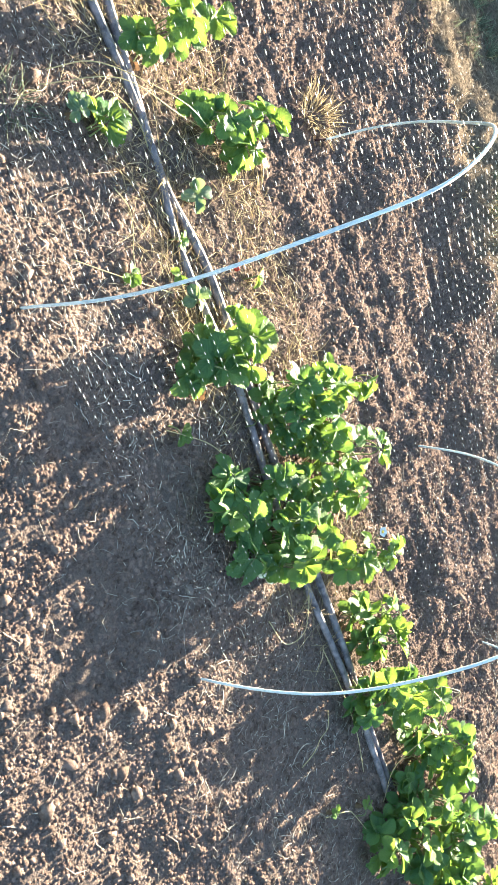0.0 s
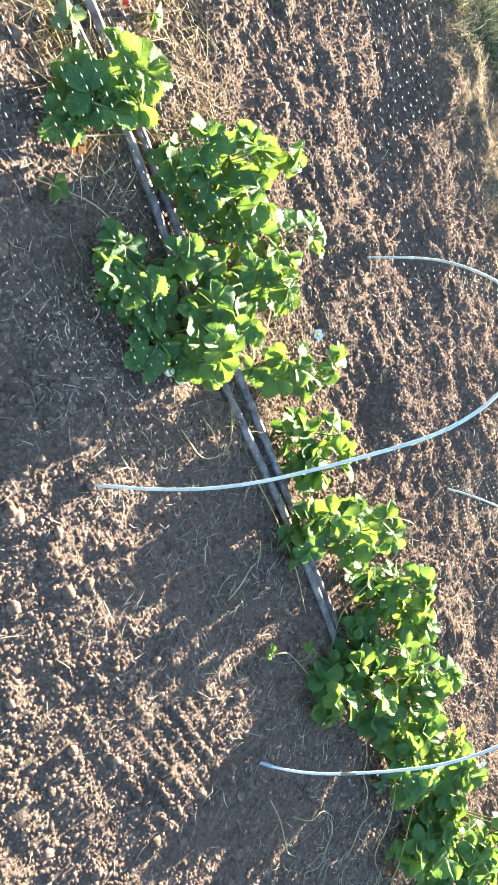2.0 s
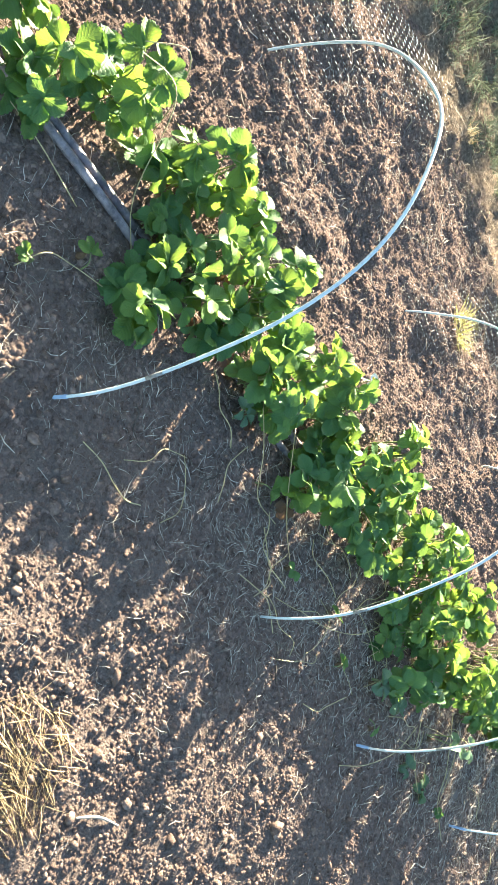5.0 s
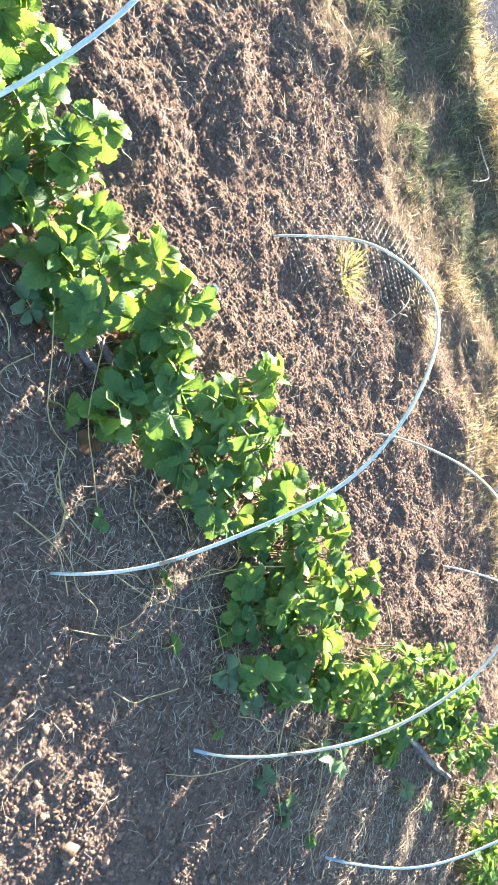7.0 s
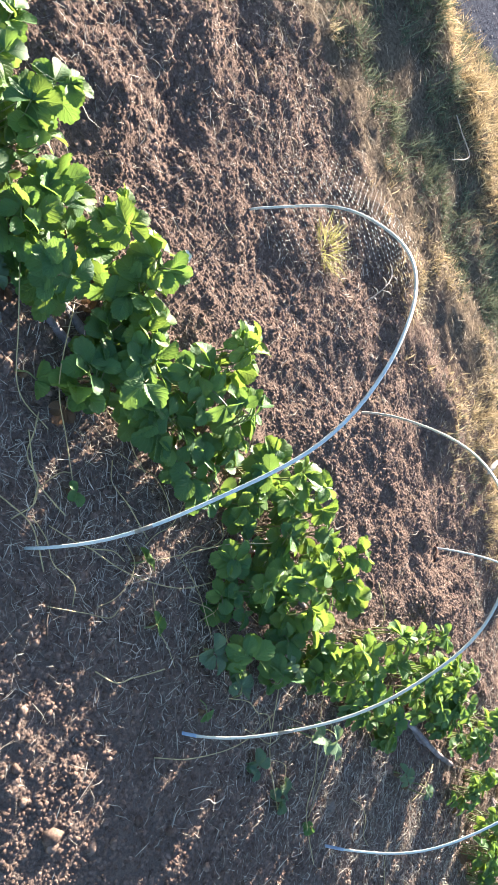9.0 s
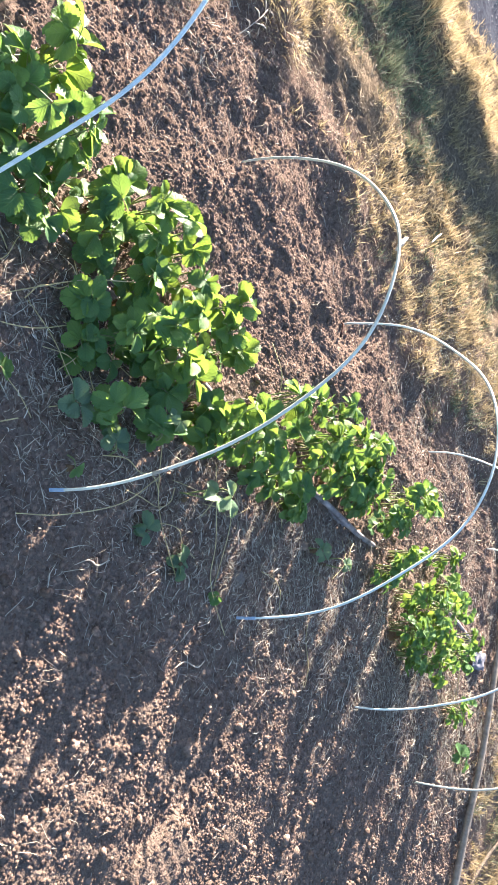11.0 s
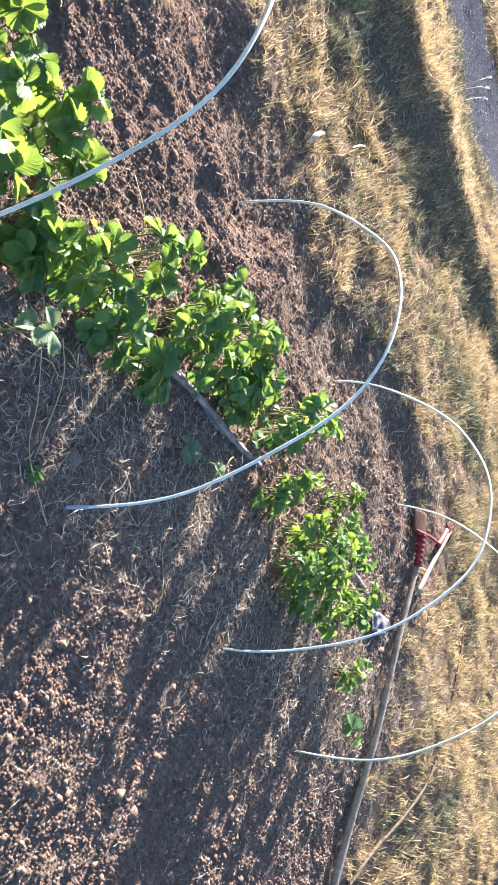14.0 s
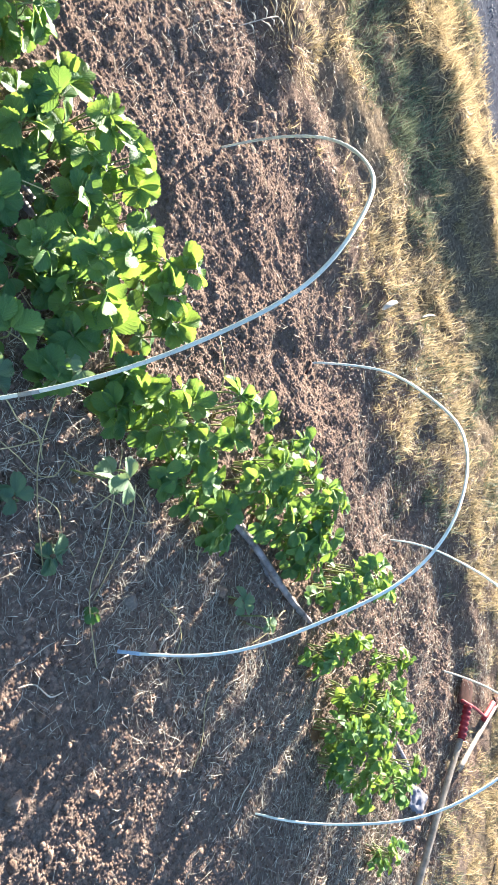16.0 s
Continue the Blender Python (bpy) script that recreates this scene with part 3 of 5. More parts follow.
def build_net():
    bays = len(FRAMES) - 1
    turns = np.linspace(0.0, math.pi, 85)
    us = np.linspace(0.0, bays, 261)
    grid = np.array([[net_point(u, t)[:] for t in turns] for u in us])
    verts, faces, count = [], [], 0

    def strands(g, radius):
        """Three-sided threads along the second axis of g."""
        nonlocal count
        a, b, _ = g.shape
        off = np.array([[math.cos(q), 0.0, math.sin(q)] for q in (0.5, 2.6, 4.7)]) * radius
        off[:, 1] = off[:, 0] * 0.7
        v = g[:, :, None, :] + off
        base = count + (np.arange(a)[:, None, None] * b + np.arange(b - 1)[None, :, None]) * 3
        s = np.arange(3)[None, None]
        q = np.stack([base + s, base + (s + 1) % 3, base + 3 + (s + 1) % 3, base + 3 + s], -1)
        verts.append(v.reshape(-1, 3))
        faces.append(q.reshape(-1, 4))
        count += a * b * 3

    strands(grid[:, ::3], 0.00005)
    strands(np.swapaxes(grid, 0, 1)[:, ::4], 0.00005)
    # sun glints where threads cross, modelled as flat four-sided pale dashes
    def finer(g, k):
        """Points between neighbours along the first axis."""
        w = np.arange(k)[None, :, None, None] / k
        return (g[:-1, None] * (1 - w) + g[1:, None] * w).reshape(-1, *g.shape[1:])

    knots = np.swapaxes(finer(np.swapaxes(finer(grid, 2), 0, 1), 1), 0, 1).reshape(-1, 3)
    diamond = np.array([[4.6, 0, 0], [0, 0.75, 0], [-4.6, 0, 0], [0, -0.75, 0], [0, 0, 0.75], [0, 0, -0.75]]) * 0.001
    # glints put in patches: at the row's start, and where the net hangs near the hoops' far shoulders
    patch = step(lattice(knots[:, 0], knots[:, 1] + knots[:, 2], 0.28, 31), 0.34, 0.62)
    start = (0.35 + 0.65 * step(-0.45 - knots[:, 0], 0, 0.3)) * step(0.25 - knots[:, 0], 0, 0.4) * (0.35 + patch) * step(0.62 - knots[:, 1], 0, 0.25)
    since = np.min(np.abs(knots[:, 0][:, None] - np.array([h[1][0] + 0.04 for h in HOOPS])[None]), 1)
    shoulder = (0.35 + 0.65 * patch) * np.exp(-(since / 0.13) ** 2) * step(knots[:, 1], 0.7, 0.85) * (0.40 + 0.75 * step(1.9 - knots[:, 0], 0, 0.4) * step(knots[:, 0], 0.4, 0.6) + 0.2 * step(0.4 - knots[:, 0], 0, 0.3))
    shine = np.maximum(start, shoulder)
    knots, shine = knots[shine > 0.28], shine[shine > 0.28]
    v = knots[:, None] + diamond * (0.40 + 0.8 * shine * rng.random(len(knots)))[:, None, None]
    tri = np.array([[0, 1, 4, 4], [1, 2, 4, 4], [2, 3, 4, 4], [3, 0, 4, 4], [1, 0, 5, 5], [2, 1, 5, 5], [3, 2, 5, 5], [0, 3, 5, 5]])[:, :3]
    kf = (tri[None] + (np.arange(len(knots)) * 6)[:, None, None]).reshape(-1, 3)
    thing = tagged(new("bird_netting", None), "fine pale plastic netting draped over the hoops", "netting")
    part("threads", mesh_of("threads", np.concatenate(verts), np.concatenate(faces), NET), thing)
    tagged(part("knots", mesh_of("knots", v.reshape(-1, 3), kf, NET_GLINT), thing), kind="stuff")


build_net()


# ---- drip hoses along the row ----
def build_hose(y, radius, seed):
    r = random.Random(seed)
    line = []
    x = -1.9
    while x < 4.35:
        yy = y + r.uniform(-0.017, 0.017) + float(np.interp(x, [2.7, 2.95, 3.15, 3.45, 3.8], [0.0, 0.018, 0.036, 0.10, 0.08]))
        seen = x < 0.75 or (2.8 < x < 3.4 and y < 0.42)
        line.append((x, yy, ground_z(x, yy) * 0.6 + (radius * 0.7 if seen else -radius * 0.8) + r.uniform(-0.003, 0.006)))
        x += r.uniform(0.16, 0.32)
    pts = bend(line, 7)
    ob = new("drip_hose", mesh_of("drip_hose", *tube(pts, radius, 10), HOSE))
    return tagged(ob, "dark dusty plastic drip hose lying along the strawberry row", "hose", "drip hoses of the bed")


build_hose(0.402, 0.0088, 3)
build_hose(0.430, 0.0096, 4)


# ---- strawberry plants ----
def leaflet(L, seed):
    """Verts, faces and uv of one toothed, pleated leaflet along +y from its base."""
    r = random.Random(seed)
    rows, half = 17, 2
    wide, fold, droop = r.uniform(0.42, 0.50), r.uniform(0.15, 0.75), r.uniform(0.05, 0.55)
    wave, ph = r.uniform(0.03, 0.08), r.uniform(0, 6)
    verts, faces, uvs = [], [], []
    for i in range(rows):
        v = i / (rows - 1)
        w = wide * max(0.0, math.sin(math.pi * (0.03 + 0.93 * v) ** 1.15)) ** 0.70
        tooth = 1.0 + (0.07 if i % 2 else -0.07)
        for j in range(-half, half + 1):
            u = math.copysign(abs(j / half) ** 0.75, j)
            e = tooth if abs(j) == half else 1.0
            yy = v + (0.045 if abs(j) == half and i % 2 else 0) - 0.10 * abs(u) * (1 - v) + 0.04 * abs(u)
            z = fold * abs(u * w) - droop * (v - 0.25) ** 2 * 0.6 + wave * math.sin(5 * v + 3 * u + ph) * abs(u)
            z += 0.007 * math.cos(38 * v - 15 * abs(u)) * min(1, 2 * abs(u)) + 0.015 * math.sin(3 * v + 4 * u + 2 * ph)
            verts.append(Vector((u * w * e, yy, z)) * L)
            uvs.append((u, v))
    c = 2 * half + 1
    for i in range(rows - 1):
        for j in range(c - 1):
            a = i * c + j
            faces.append((a, a + 1, a + 1 + c, a + c))
    return verts, faces, uvs


def leaf_mesh(name, seed, material, spread=1.25, count=3):
    """A trefoil leaf of unit size: three leaflets on short stalks."""
    r = random.Random(seed)
    verts, faces, uvs = [], [], []
    angles = [0.0, spread, -spread][:count] if count == 3 else [0.0, 1.5, -1.5, 2.9]
    for i, a in enumerate(angles):
        v, f, uv = leaflet(r.uniform(0.9, 1.08) * (1.0 if i == 0 else 0.94), seed * 10 + i)
        tip = Matrix.Rotation(a + r.uniform(-0.12, 0.12), 4, "Z") @ Matrix.Translation((0, 0.10, 0)) @ Matrix.Rotation(r.uniform(-0.18, 0.2), 4, "X") @ Matrix.Rotation(r.uniform(-0.2, 0.2), 4, "Y")
        k = len(verts)
        verts += [tip @ p for p in v]
        faces += [tuple(q + k for q in face) for face in f]
        uvs += uv
    me = mesh_of(name, verts, faces, material)
    layer = me.uv_layers.new(name="leaf")
    for loop in me.loops:
        layer.data[loop.index].uv = uvs[loop.vertex_index]
    return me


LEAVES = [leaf_mesh("leaf", s, LEAF, 1.15 + 0.05 * (s % 4)) for s in range(1, 11)]
YOUNG = [leaf_mesh("leaf_young", s, LEAF_YOUNG, 1.1) for s in range(11, 17)]
PALE = [leaf_mesh("leaf_pale", s, LEAF_PALE, 1.35) for s in range(17, 20)]
DEAD = [leaf_mesh("leaf_dead", s, LEAF_DEAD, 0.9) for s in range(20, 23)]


def facing(normal, heading):
    """A turn with z along normal and y towards heading."""
    z = normal.normalized()
    x = heading.cross(z).normalized()
    return Matrix((x, z.cross(x), z)).transposed().to_4x4()


def add_leaf(plant, r, base, at, size, meshes, thick=0.0016, sway=0.45):
    """One leaf of a plant at a place in its own space, with its stem."""
    base = base + Vector((r.uniform(-0.02, 0.02), r.uniform(-0.02, 0.02), -0.006))
    out = Vector((at.x - base.x, at.y - base.y, 0))
    if out.length < 0.01:
        out = Vector((r.uniform(-1, 1), r.uniform(-1, 1), 0))
    out.normalize()
    normal = Vector((0, 0, 1)) + out * r.uniform(-0.05, 0.4) + Vector((0.0, -0.08, 0)) + Vector((r.gauss(0, sway), r.gauss(0, sway), 0))
    ahead = (out + Vector((r.gauss(0, 0.45), r.gauss(0, 0.45), 0))).normalized()
    turn = facing(normal, ahead)
    leaf = part("leaf", r.choice(meshes), plant, Matrix.Translation(at) @ turn @ Matrix.Diagonal((size, size, size, 1)))
    mid = base.lerp(at, 0.5) + Vector((0, 0, 0.25 * (at - base).length)) - out * 0.12 * (at - base).length
    line = bend([base, mid, at], 3)
    part("leaf_stem", mesh_of("leaf_stem", *tube(line, [thick * (1.25 - 0.5 * i / 6) for i in range(7)], 4, False), STEM), plant)
    return leaf


def add_runner(plant, origin, points, radius=0.0011):
    """A trailing runner, points in world metres with heights above ground."""
    line = [Vector((x, y, ground_z(x, y) + h)) - origin for x, y, h in points]
    part("runner", mesh_of("runner", *tube(bend(line, 7), radius, 5), RUNNER), plant, label="thin tan runner stem")


def add_flower(plant, r, at, lean):
    size = 0.009
    heart = bmesh.new()
    bmesh.ops.create_icosphere(heart, subdivisions=2, radius=0.0038)
    me = bpy.data.meshes.new("flower_heart")
    heart.to_mesh(me)
    heart.free()
    me.materials.append(YELLOW)
    flower = part("flower", me, plant, Matrix.Translation(at) @ facing(lean, Vector((1, 0, 0))), "small white five-petalled flower")
    for i in range(5):
        verts, faces = [], []
        for q in range(5):
            for s in range(-2, 3):
                w = math.sin(math.pi * (0.2 + 0.72 * q / 4)) * 0.72
                verts.append((0.004 + size * q / 4, s / 2 * w * size, 0.002 * (q / 4) ** 2 + 0.0008 * abs(s)))
        for q in range(4):
            for s in range(4):
                a = q * 5 + s
                faces.append((a, a + 5, a + 6, a + 1))
        part("petal", mesh_of("petal", verts, faces, PETAL), flower, Matrix.Rotation(i * 2 * math.pi / 5, 4, "Z"))


def add_berry(plant, at, material, size=0.012):
    bm = bmesh.new()
    bmesh.ops.create_uvsphere(bm, u_segments=14, v_segments=10, radius=1)
    for v in bm.verts:
        taper = 1 - 0.35 * max(0, -v.co.z)
        v.co = Vector((v.co.x * taper, v.co.y * taper, v.co.z * 1.25)) * size
        v.co *= 1 + 0.05 * math.sin(v.co.z * 1400) * math.sin(math.atan2(v.co.y, v.co.x) * 7)
    me = bpy.data.meshes.new("berry")
    bm.to_mesh(me)
    bm.free()
    me.materials.append(material)
    me.polygons.foreach_set("use_smooth", [True] * len(me.polygons))
    part("berry", me, plant, Matrix.Translation(at), "ripe red berry" if material is BERRY else "pale unripe berry")


def strawberry(x, y, reach, kind, tall):
    """One plant: a crown with leaves on arching stems. kind: full, young, pale or seedling."""
    r = random.Random(int(1000 * x) * 7 + int(1000 * y))
    label = {
        "full": "leafy green strawberry plant growing in the bed",
        "young": "bright green strawberry plant with fresh leaves",
        "pale": "pale grey-green strawberry plant with drooping leaves",
        "seedling": "small strawberry runner plant rooted in the soil",
    }[kind]
    plant = tagged(new("strawberry_plant", None), label, "strawberry plant", "strawberry plants in the row")
    plant.location = (x, y, ground_z(x, y))
    crown = tube([(0, 0, -0.01), (0.002, 0, 0.008), (0, 0.002, 0.018)], [0.009, 0.007, 0.003], 7)
    part("crown", mesh_of("crown", *crown, CROWN), plant)
    usual = float(np.interp(x, [1.8, 2.2, 2.6, 3.0, 3.4, 3.8], [0.044, 0.041, 0.038, 0.036, 0.032, 0.028]))
    spread = max(0.006, reach - (0.75 if not 1.1 < x < 1.85 else 0.35) * usual)
    count = {"full": 4, "young": 3, "pale": 2, "seedling": 1}[kind] + int(90 * max(0, reach - 0.034) * 0.044 / usual)
    if kind in ("full", "young"):
        count = round(count * float(np.interp(x, [1.0, 1.15, 1.75, 1.95, 2.6, 2.9, 3.6], [1.15, 2.0, 2.0, 1.3, 1.3, 1.7, 2.0])))
    if kind == "seedling":
        count += r.randint(0, 1)
    for i in range(count):
        d = spread * math.sqrt((i + 0.4) / count) * r.uniform(0.8, 1.15)
        a = i * 2.39996 + r.uniform(-0.5, 0.5)
        # every third leaf of a grown plant sits in the shade of the others
        h = tall * (r.uniform(0.40, 0.65) if i % 3 == 2 else r.uniform(0.80, 1.12))
        at = Vector((d * math.cos(a), d * math.sin(a), max(0.012, h)))
        fresh = r.random()
        meshes = {"full": LEAVES if fresh < 0.75 else YOUNG, "young": YOUNG if fresh < 0.7 else LEAVES, "pale": PALE, "seedling": YOUNG if fresh < 0.5 else LEAVES}[kind]
        size = usual * r.uniform(0.78, 1.18) if kind in ("full", "young") else min(0.046, reach * r.uniform(0.85, 1.05))
        add_leaf(plant, r, Vector((0, 0, 0.01)), at, size, meshes, sway=0.45 if kind in ("full", "young") else 0.2)
    if kind in ("full", "young") and tall > 0.07:
        # low leaves on the shaded side
        for _ in range(2 if x < 2.7 else 3):
            at = Vector((r.uniform(-0.05, 0.05), -r.uniform(0.0, 0.4) * tall - 0.01, tall * r.uniform(0.25, 0.6)))
            add_leaf(plant, r, Vector((0, 0, 0.01)), at, usual * r.uniform(0.7, 1.0), LEAVES, sway=0.3)
    if kind == "full" and r.random() < 0.6:
        a, d = r.uniform(0, 6.28), 0.03 + spread * r.uniform(0.5, 1.1)
        add_leaf(plant, r, Vector((0, 0, 0.01)), Vector((d * math.cos(a), d * math.sin(a), 0.014)), r.uniform(0.018, 0.03), DEAD)
    return plant


# the row, stretch by stretch: place, reach, kind and height
CLUMPS = []
CLUMPS += [
    (-1.24, 0.49, 0.066, "full", 0.132),
    (-1.23, 0.60, 0.034, "young", 0.132),
    (-1.14, 0.23, 0.026, "pale", 0.04),
    (-1.11, 0.28, 0.043, "young", 0.055),
    (-1.05, 0.57, 0.054, "full", 0.099),
    (-1.02, 0.68, 0.056, "young", 0.121),
    (-0.97, 0.64, 0.050, "young", 0.077),
    (-0.92, 0.47, 0.036, "pale", 0.04),
    (-0.85, 0.38, 0.021, "seedling", 0.03),
    (-0.83, 0.21, 0.024, "seedling", 0.03),
    (-0.79, 0.34, 0.026, "seedling", 0.03),
    (-0.73, 0.35, 0.033, "pale", 0.055),
    (-0.71, 0.57, 0.032, "seedling", 0.04),
]
CLUMPS += [
    (-0.64, 0.31, 0.053, "full", 0.066),
    (-0.63, 0.39, 0.066, "young", 0.11),
    (-0.59, 0.30, 0.059, "full", 0.088),
    (-0.57, 0.36, 0.054, "young", 0.11),
    (-0.50, 0.18, 0.033, "seedling", 0.03),
    (-0.49, 0.47, 0.032, "seedling", 0.04),
    (-0.46, 0.49, 0.051, "full", 0.11),
    (-0.42, 0.40, 0.028, "seedling", 0.03),
    (-0.41, 0.58, 0.060, "young", 0.132),
    (-0.38, 0.48, 0.052, "full", 0.088),
    (-0.37, 0.70, 0.042, "young", 0.143),
]
CLUMPS += [
    (-0.35, 0.24, 0.055, "full", 0.055),
    (-0.32, 0.57, 0.067, "young", 0.121),
    (-0.31, 0.20, 0.048, "full", 0.055),
    (-0.28, 0.35, 0.051, "young", 0.077),
    (-0.27, 0.55, 0.055, "full", 0.077),
    (-0.25, 0.25, 0.075, "full", 0.055),
    (-0.23, 0.45, 0.047, "young", 0.066),
    (-0.20, 0.66, 0.063, "young", 0.132),
    (-0.17, 0.22, 0.050, "full", 0.055),
    (-0.17, 0.37, 0.058, "young", 0.099),
    (-0.17, 0.53, 0.055, "full", 0.077),
    (-0.15, 0.31, 0.064, "full", 0.066),
    (-0.13, 0.57, 0.056, "young", 0.121),
    (-0.10, 0.41, 0.060, "young", 0.11),
    (-0.09, 0.32, 0.058, "young", 0.11),
]
CLUMPS += [
    (0.03, 0.52, 0.063, "young", 0.099),
    (0.10, 0.64, 0.059, "young", 0.11),
    (0.18, 0.50, 0.051, "full", 0.066),
    (0.22, 0.56, 0.066, "young", 0.11),
    (0.27, 0.49, 0.059, "full", 0.066),
    (0.29, 0.54, 0.059, "young", 0.11),
]
CLUMPS += [
    (0.37, 0.41, 0.043, "full", 0.077),
    (0.40, 0.46, 0.049, "young", 0.11),
    (0.42, 0.38, 0.043, "full", 0.066),
    (0.45, 0.55, 0.045, "full", 0.088),
    (0.47, 0.56, 0.038, "young", 0.143),
    (0.53, 0.55, 0.052, "full", 0.099),
    (0.53, 0.59, 0.046, "young", 0.143),
    (0.58, 0.19, 0.019, "seedling", 0.03),
    (0.63, 0.54, 0.047, "full", 0.066),
    (0.66, 0.29, 0.032, "seedling", 0.03),
    (0.68, 0.59, 0.055, "young", 0.099),
]
CLUMPS += [
    (0.73, 0.46, 0.047, "full", 0.055),
    (0.73, 0.54, 0.062, "full", 0.066),
    (0.75, 0.29, 0.036, "full", 0.04),
    (0.75, 0.65, 0.063, "young", 0.11),
    (0.78, 0.38, 0.048, "full", 0.077),
    (0.79, 0.28, 0.052, "young", 0.088),
    (0.80, 0.45, 0.038, "full", 0.077),
    (0.81, 0.63, 0.057, "young", 0.088),
    (0.83, 0.51, 0.039, "young", 0.11),
    (0.85, 0.43, 0.045, "full", 0.066),
    (0.88, 0.39, 0.044, "young", 0.099),
    (0.89, 0.66, 0.051, "full", 0.077),
    (0.91, 0.55, 0.046, "full", 0.13),
    (0.96, 0.44, 0.046, "young", 0.08),
    (0.97, 0.38, 0.034, "full", 0.059),
    (0.99, 0.54, 0.048, "full", 0.125),
]
CLUMPS += [
    (1.01, 0.61, 0.048, "full", 0.136),
    (1.02, 0.44, 0.042, "full", 0.062),
    (1.04, 0.53, 0.048, "young", 0.114),
    (1.14, 0.42, 0.048, "full", 0.085),
    (1.15, 0.51, 0.050, "full", 0.088),
    (1.16, 0.34, 0.031, "pale", 0.04),
    (1.23, 0.41, 0.056, "full", 0.104),
    (1.24, 0.55, 0.051, "young", 0.13),
]
CLUMPS += [
    (1.32, 0.27, 0.038, "seedling", 0.04),
    (1.36, 0.58, 0.047, "young", 0.13),
    (1.37, 0.52, 0.047, "full", 0.104),
    (1.40, 0.43, 0.054, "full", 0.065),
    (1.41, 0.34, 0.059, "full", 0.07),
    (1.45, 0.49, 0.048, "young", 0.095),
    (1.48, 0.42, 0.061, "full", 0.104),
    (1.53, 0.18, 0.024, "seedling", 0.03),
    (1.59, 0.39, 0.076, "full", 0.104),
    (1.59, 0.49, 0.070, "full", 0.13),
    (1.62, 0.61, 0.058, "young", 0.156),
]
CLUMPS += [
    (1.73, 0.39, 0.072, "full", 0.09),
    (1.73, 0.54, 0.067, "full", 0.112),
    (1.74, 0.18, 0.027, "seedling", 0.03),
    (1.86, 0.10, 0.028, "seedling", 0.02),
    (1.87, 0.51, 0.061, "young", 0.1),
    (1.88, 0.43, 0.061, "full", 0.085),
    (1.94, 0.31, 0.048, "full", 0.065),
    (1.95, 0.55, 0.057, "young", 0.118),
    (1.98, 0.24, 0.048, "full", 0.04),
    (1.98, 0.51, 0.045, "full", 0.105),
    (2.01, 0.43, 0.036, "full", 0.104),
    (2.02, 0.13, 0.041, "pale", 0.04),
    (2.02, 0.58, 0.043, "young", 0.12),
    (2.03, 0.30, 0.043, "young", 0.091),
    (2.05, 0.37, 0.041, "full", 0.091),
    (2.07, 0.55, 0.034, "young", 0.11),
    (2.08, 0.03, 0.024, "seedling", 0.02),
    (2.09, 0.17, 0.049, "full", 0.065),
    (2.10, 0.37, 0.037, "full", 0.117),
    (2.11, 0.32, 0.037, "full", 0.078),
    (2.13, 0.42, 0.033, "young", 0.13),
    (2.14, 0.12, 0.037, "pale", 0.03),
    (2.14, 0.53, 0.025, "young", 0.104),
    (2.15, 0.33, 0.042, "young", 0.117),
    (2.19, 0.27, 0.038, "full", 0.065),
]
CLUMPS += [
    (2.20, 0.50, 0.036, "young", 0.13),
    (2.21, 0.19, 0.044, "full", 0.065),
    (2.21, 0.32, 0.034, "young", 0.091),
    (2.22, 0.22, 0.027, "pale", 0.091),
    (2.25, 0.55, 0.042, "young", 0.143),
    (2.26, 0.48, 0.042, "young", 0.13),
    (2.31, 0.47, 0.032, "full", 0.104),
    (2.32, 0.02, 0.032, "pale", 0.02),
    (2.32, 0.33, 0.037, "full", 0.065),
    (2.35, 0.27, 0.042, "full", 0.065),
    (2.37, 0.31, 0.047, "full", 0.091),
    (2.39, 0.36, 0.043, "young", 0.13),
    (2.40, 0.14, 0.042, "pale", 0.13),
    (2.44, 0.31, 0.043, "young", 0.104),
    (2.45, 0.39, 0.038, "young", 0.13),
    (2.46, 0.01, 0.037, "pale", 0.015),
]
CLUMPS += [
    (2.53, 0.48, 0.052, "young", 0.143),
    (2.54, 0.38, 0.046, "full", 0.091),
    (2.56, 0.30, 0.052, "full", 0.065),
    (2.60, 0.44, 0.042, "full", 0.118),
    (2.60, 0.53, 0.042, "young", 0.145),
    (2.62, 0.00, 0.019, "seedling", 0.015),
    (2.62, 0.34, 0.048, "full", 0.079),
    (2.71, 0.34, 0.055, "full", 0.096),
    (2.72, 0.42, 0.050, "young", 0.124),
    (2.75, 0.51, 0.057, "young", 0.14),
    (2.76, 0.31, 0.050, "full", 0.07),
]
CLUMPS += [
    (2.82, 0.56, 0.053, "young", 0.16),
    (2.84, 0.67, 0.042, "young", 0.115),
    (2.85, 0.49, 0.053, "young", 0.116),
    (2.92, 0.59, 0.055, "young", 0.17),
    (2.96, 0.29, 0.030, "pale", 0.04),
    (2.98, 0.52, 0.064, "full", 0.08),
    (3.03, 0.28, 0.026, "pale", 0.085),
    (3.04, 0.65, 0.058, "young", 0.125),
    (3.07, 0.59, 0.066, "young", 0.105),
]
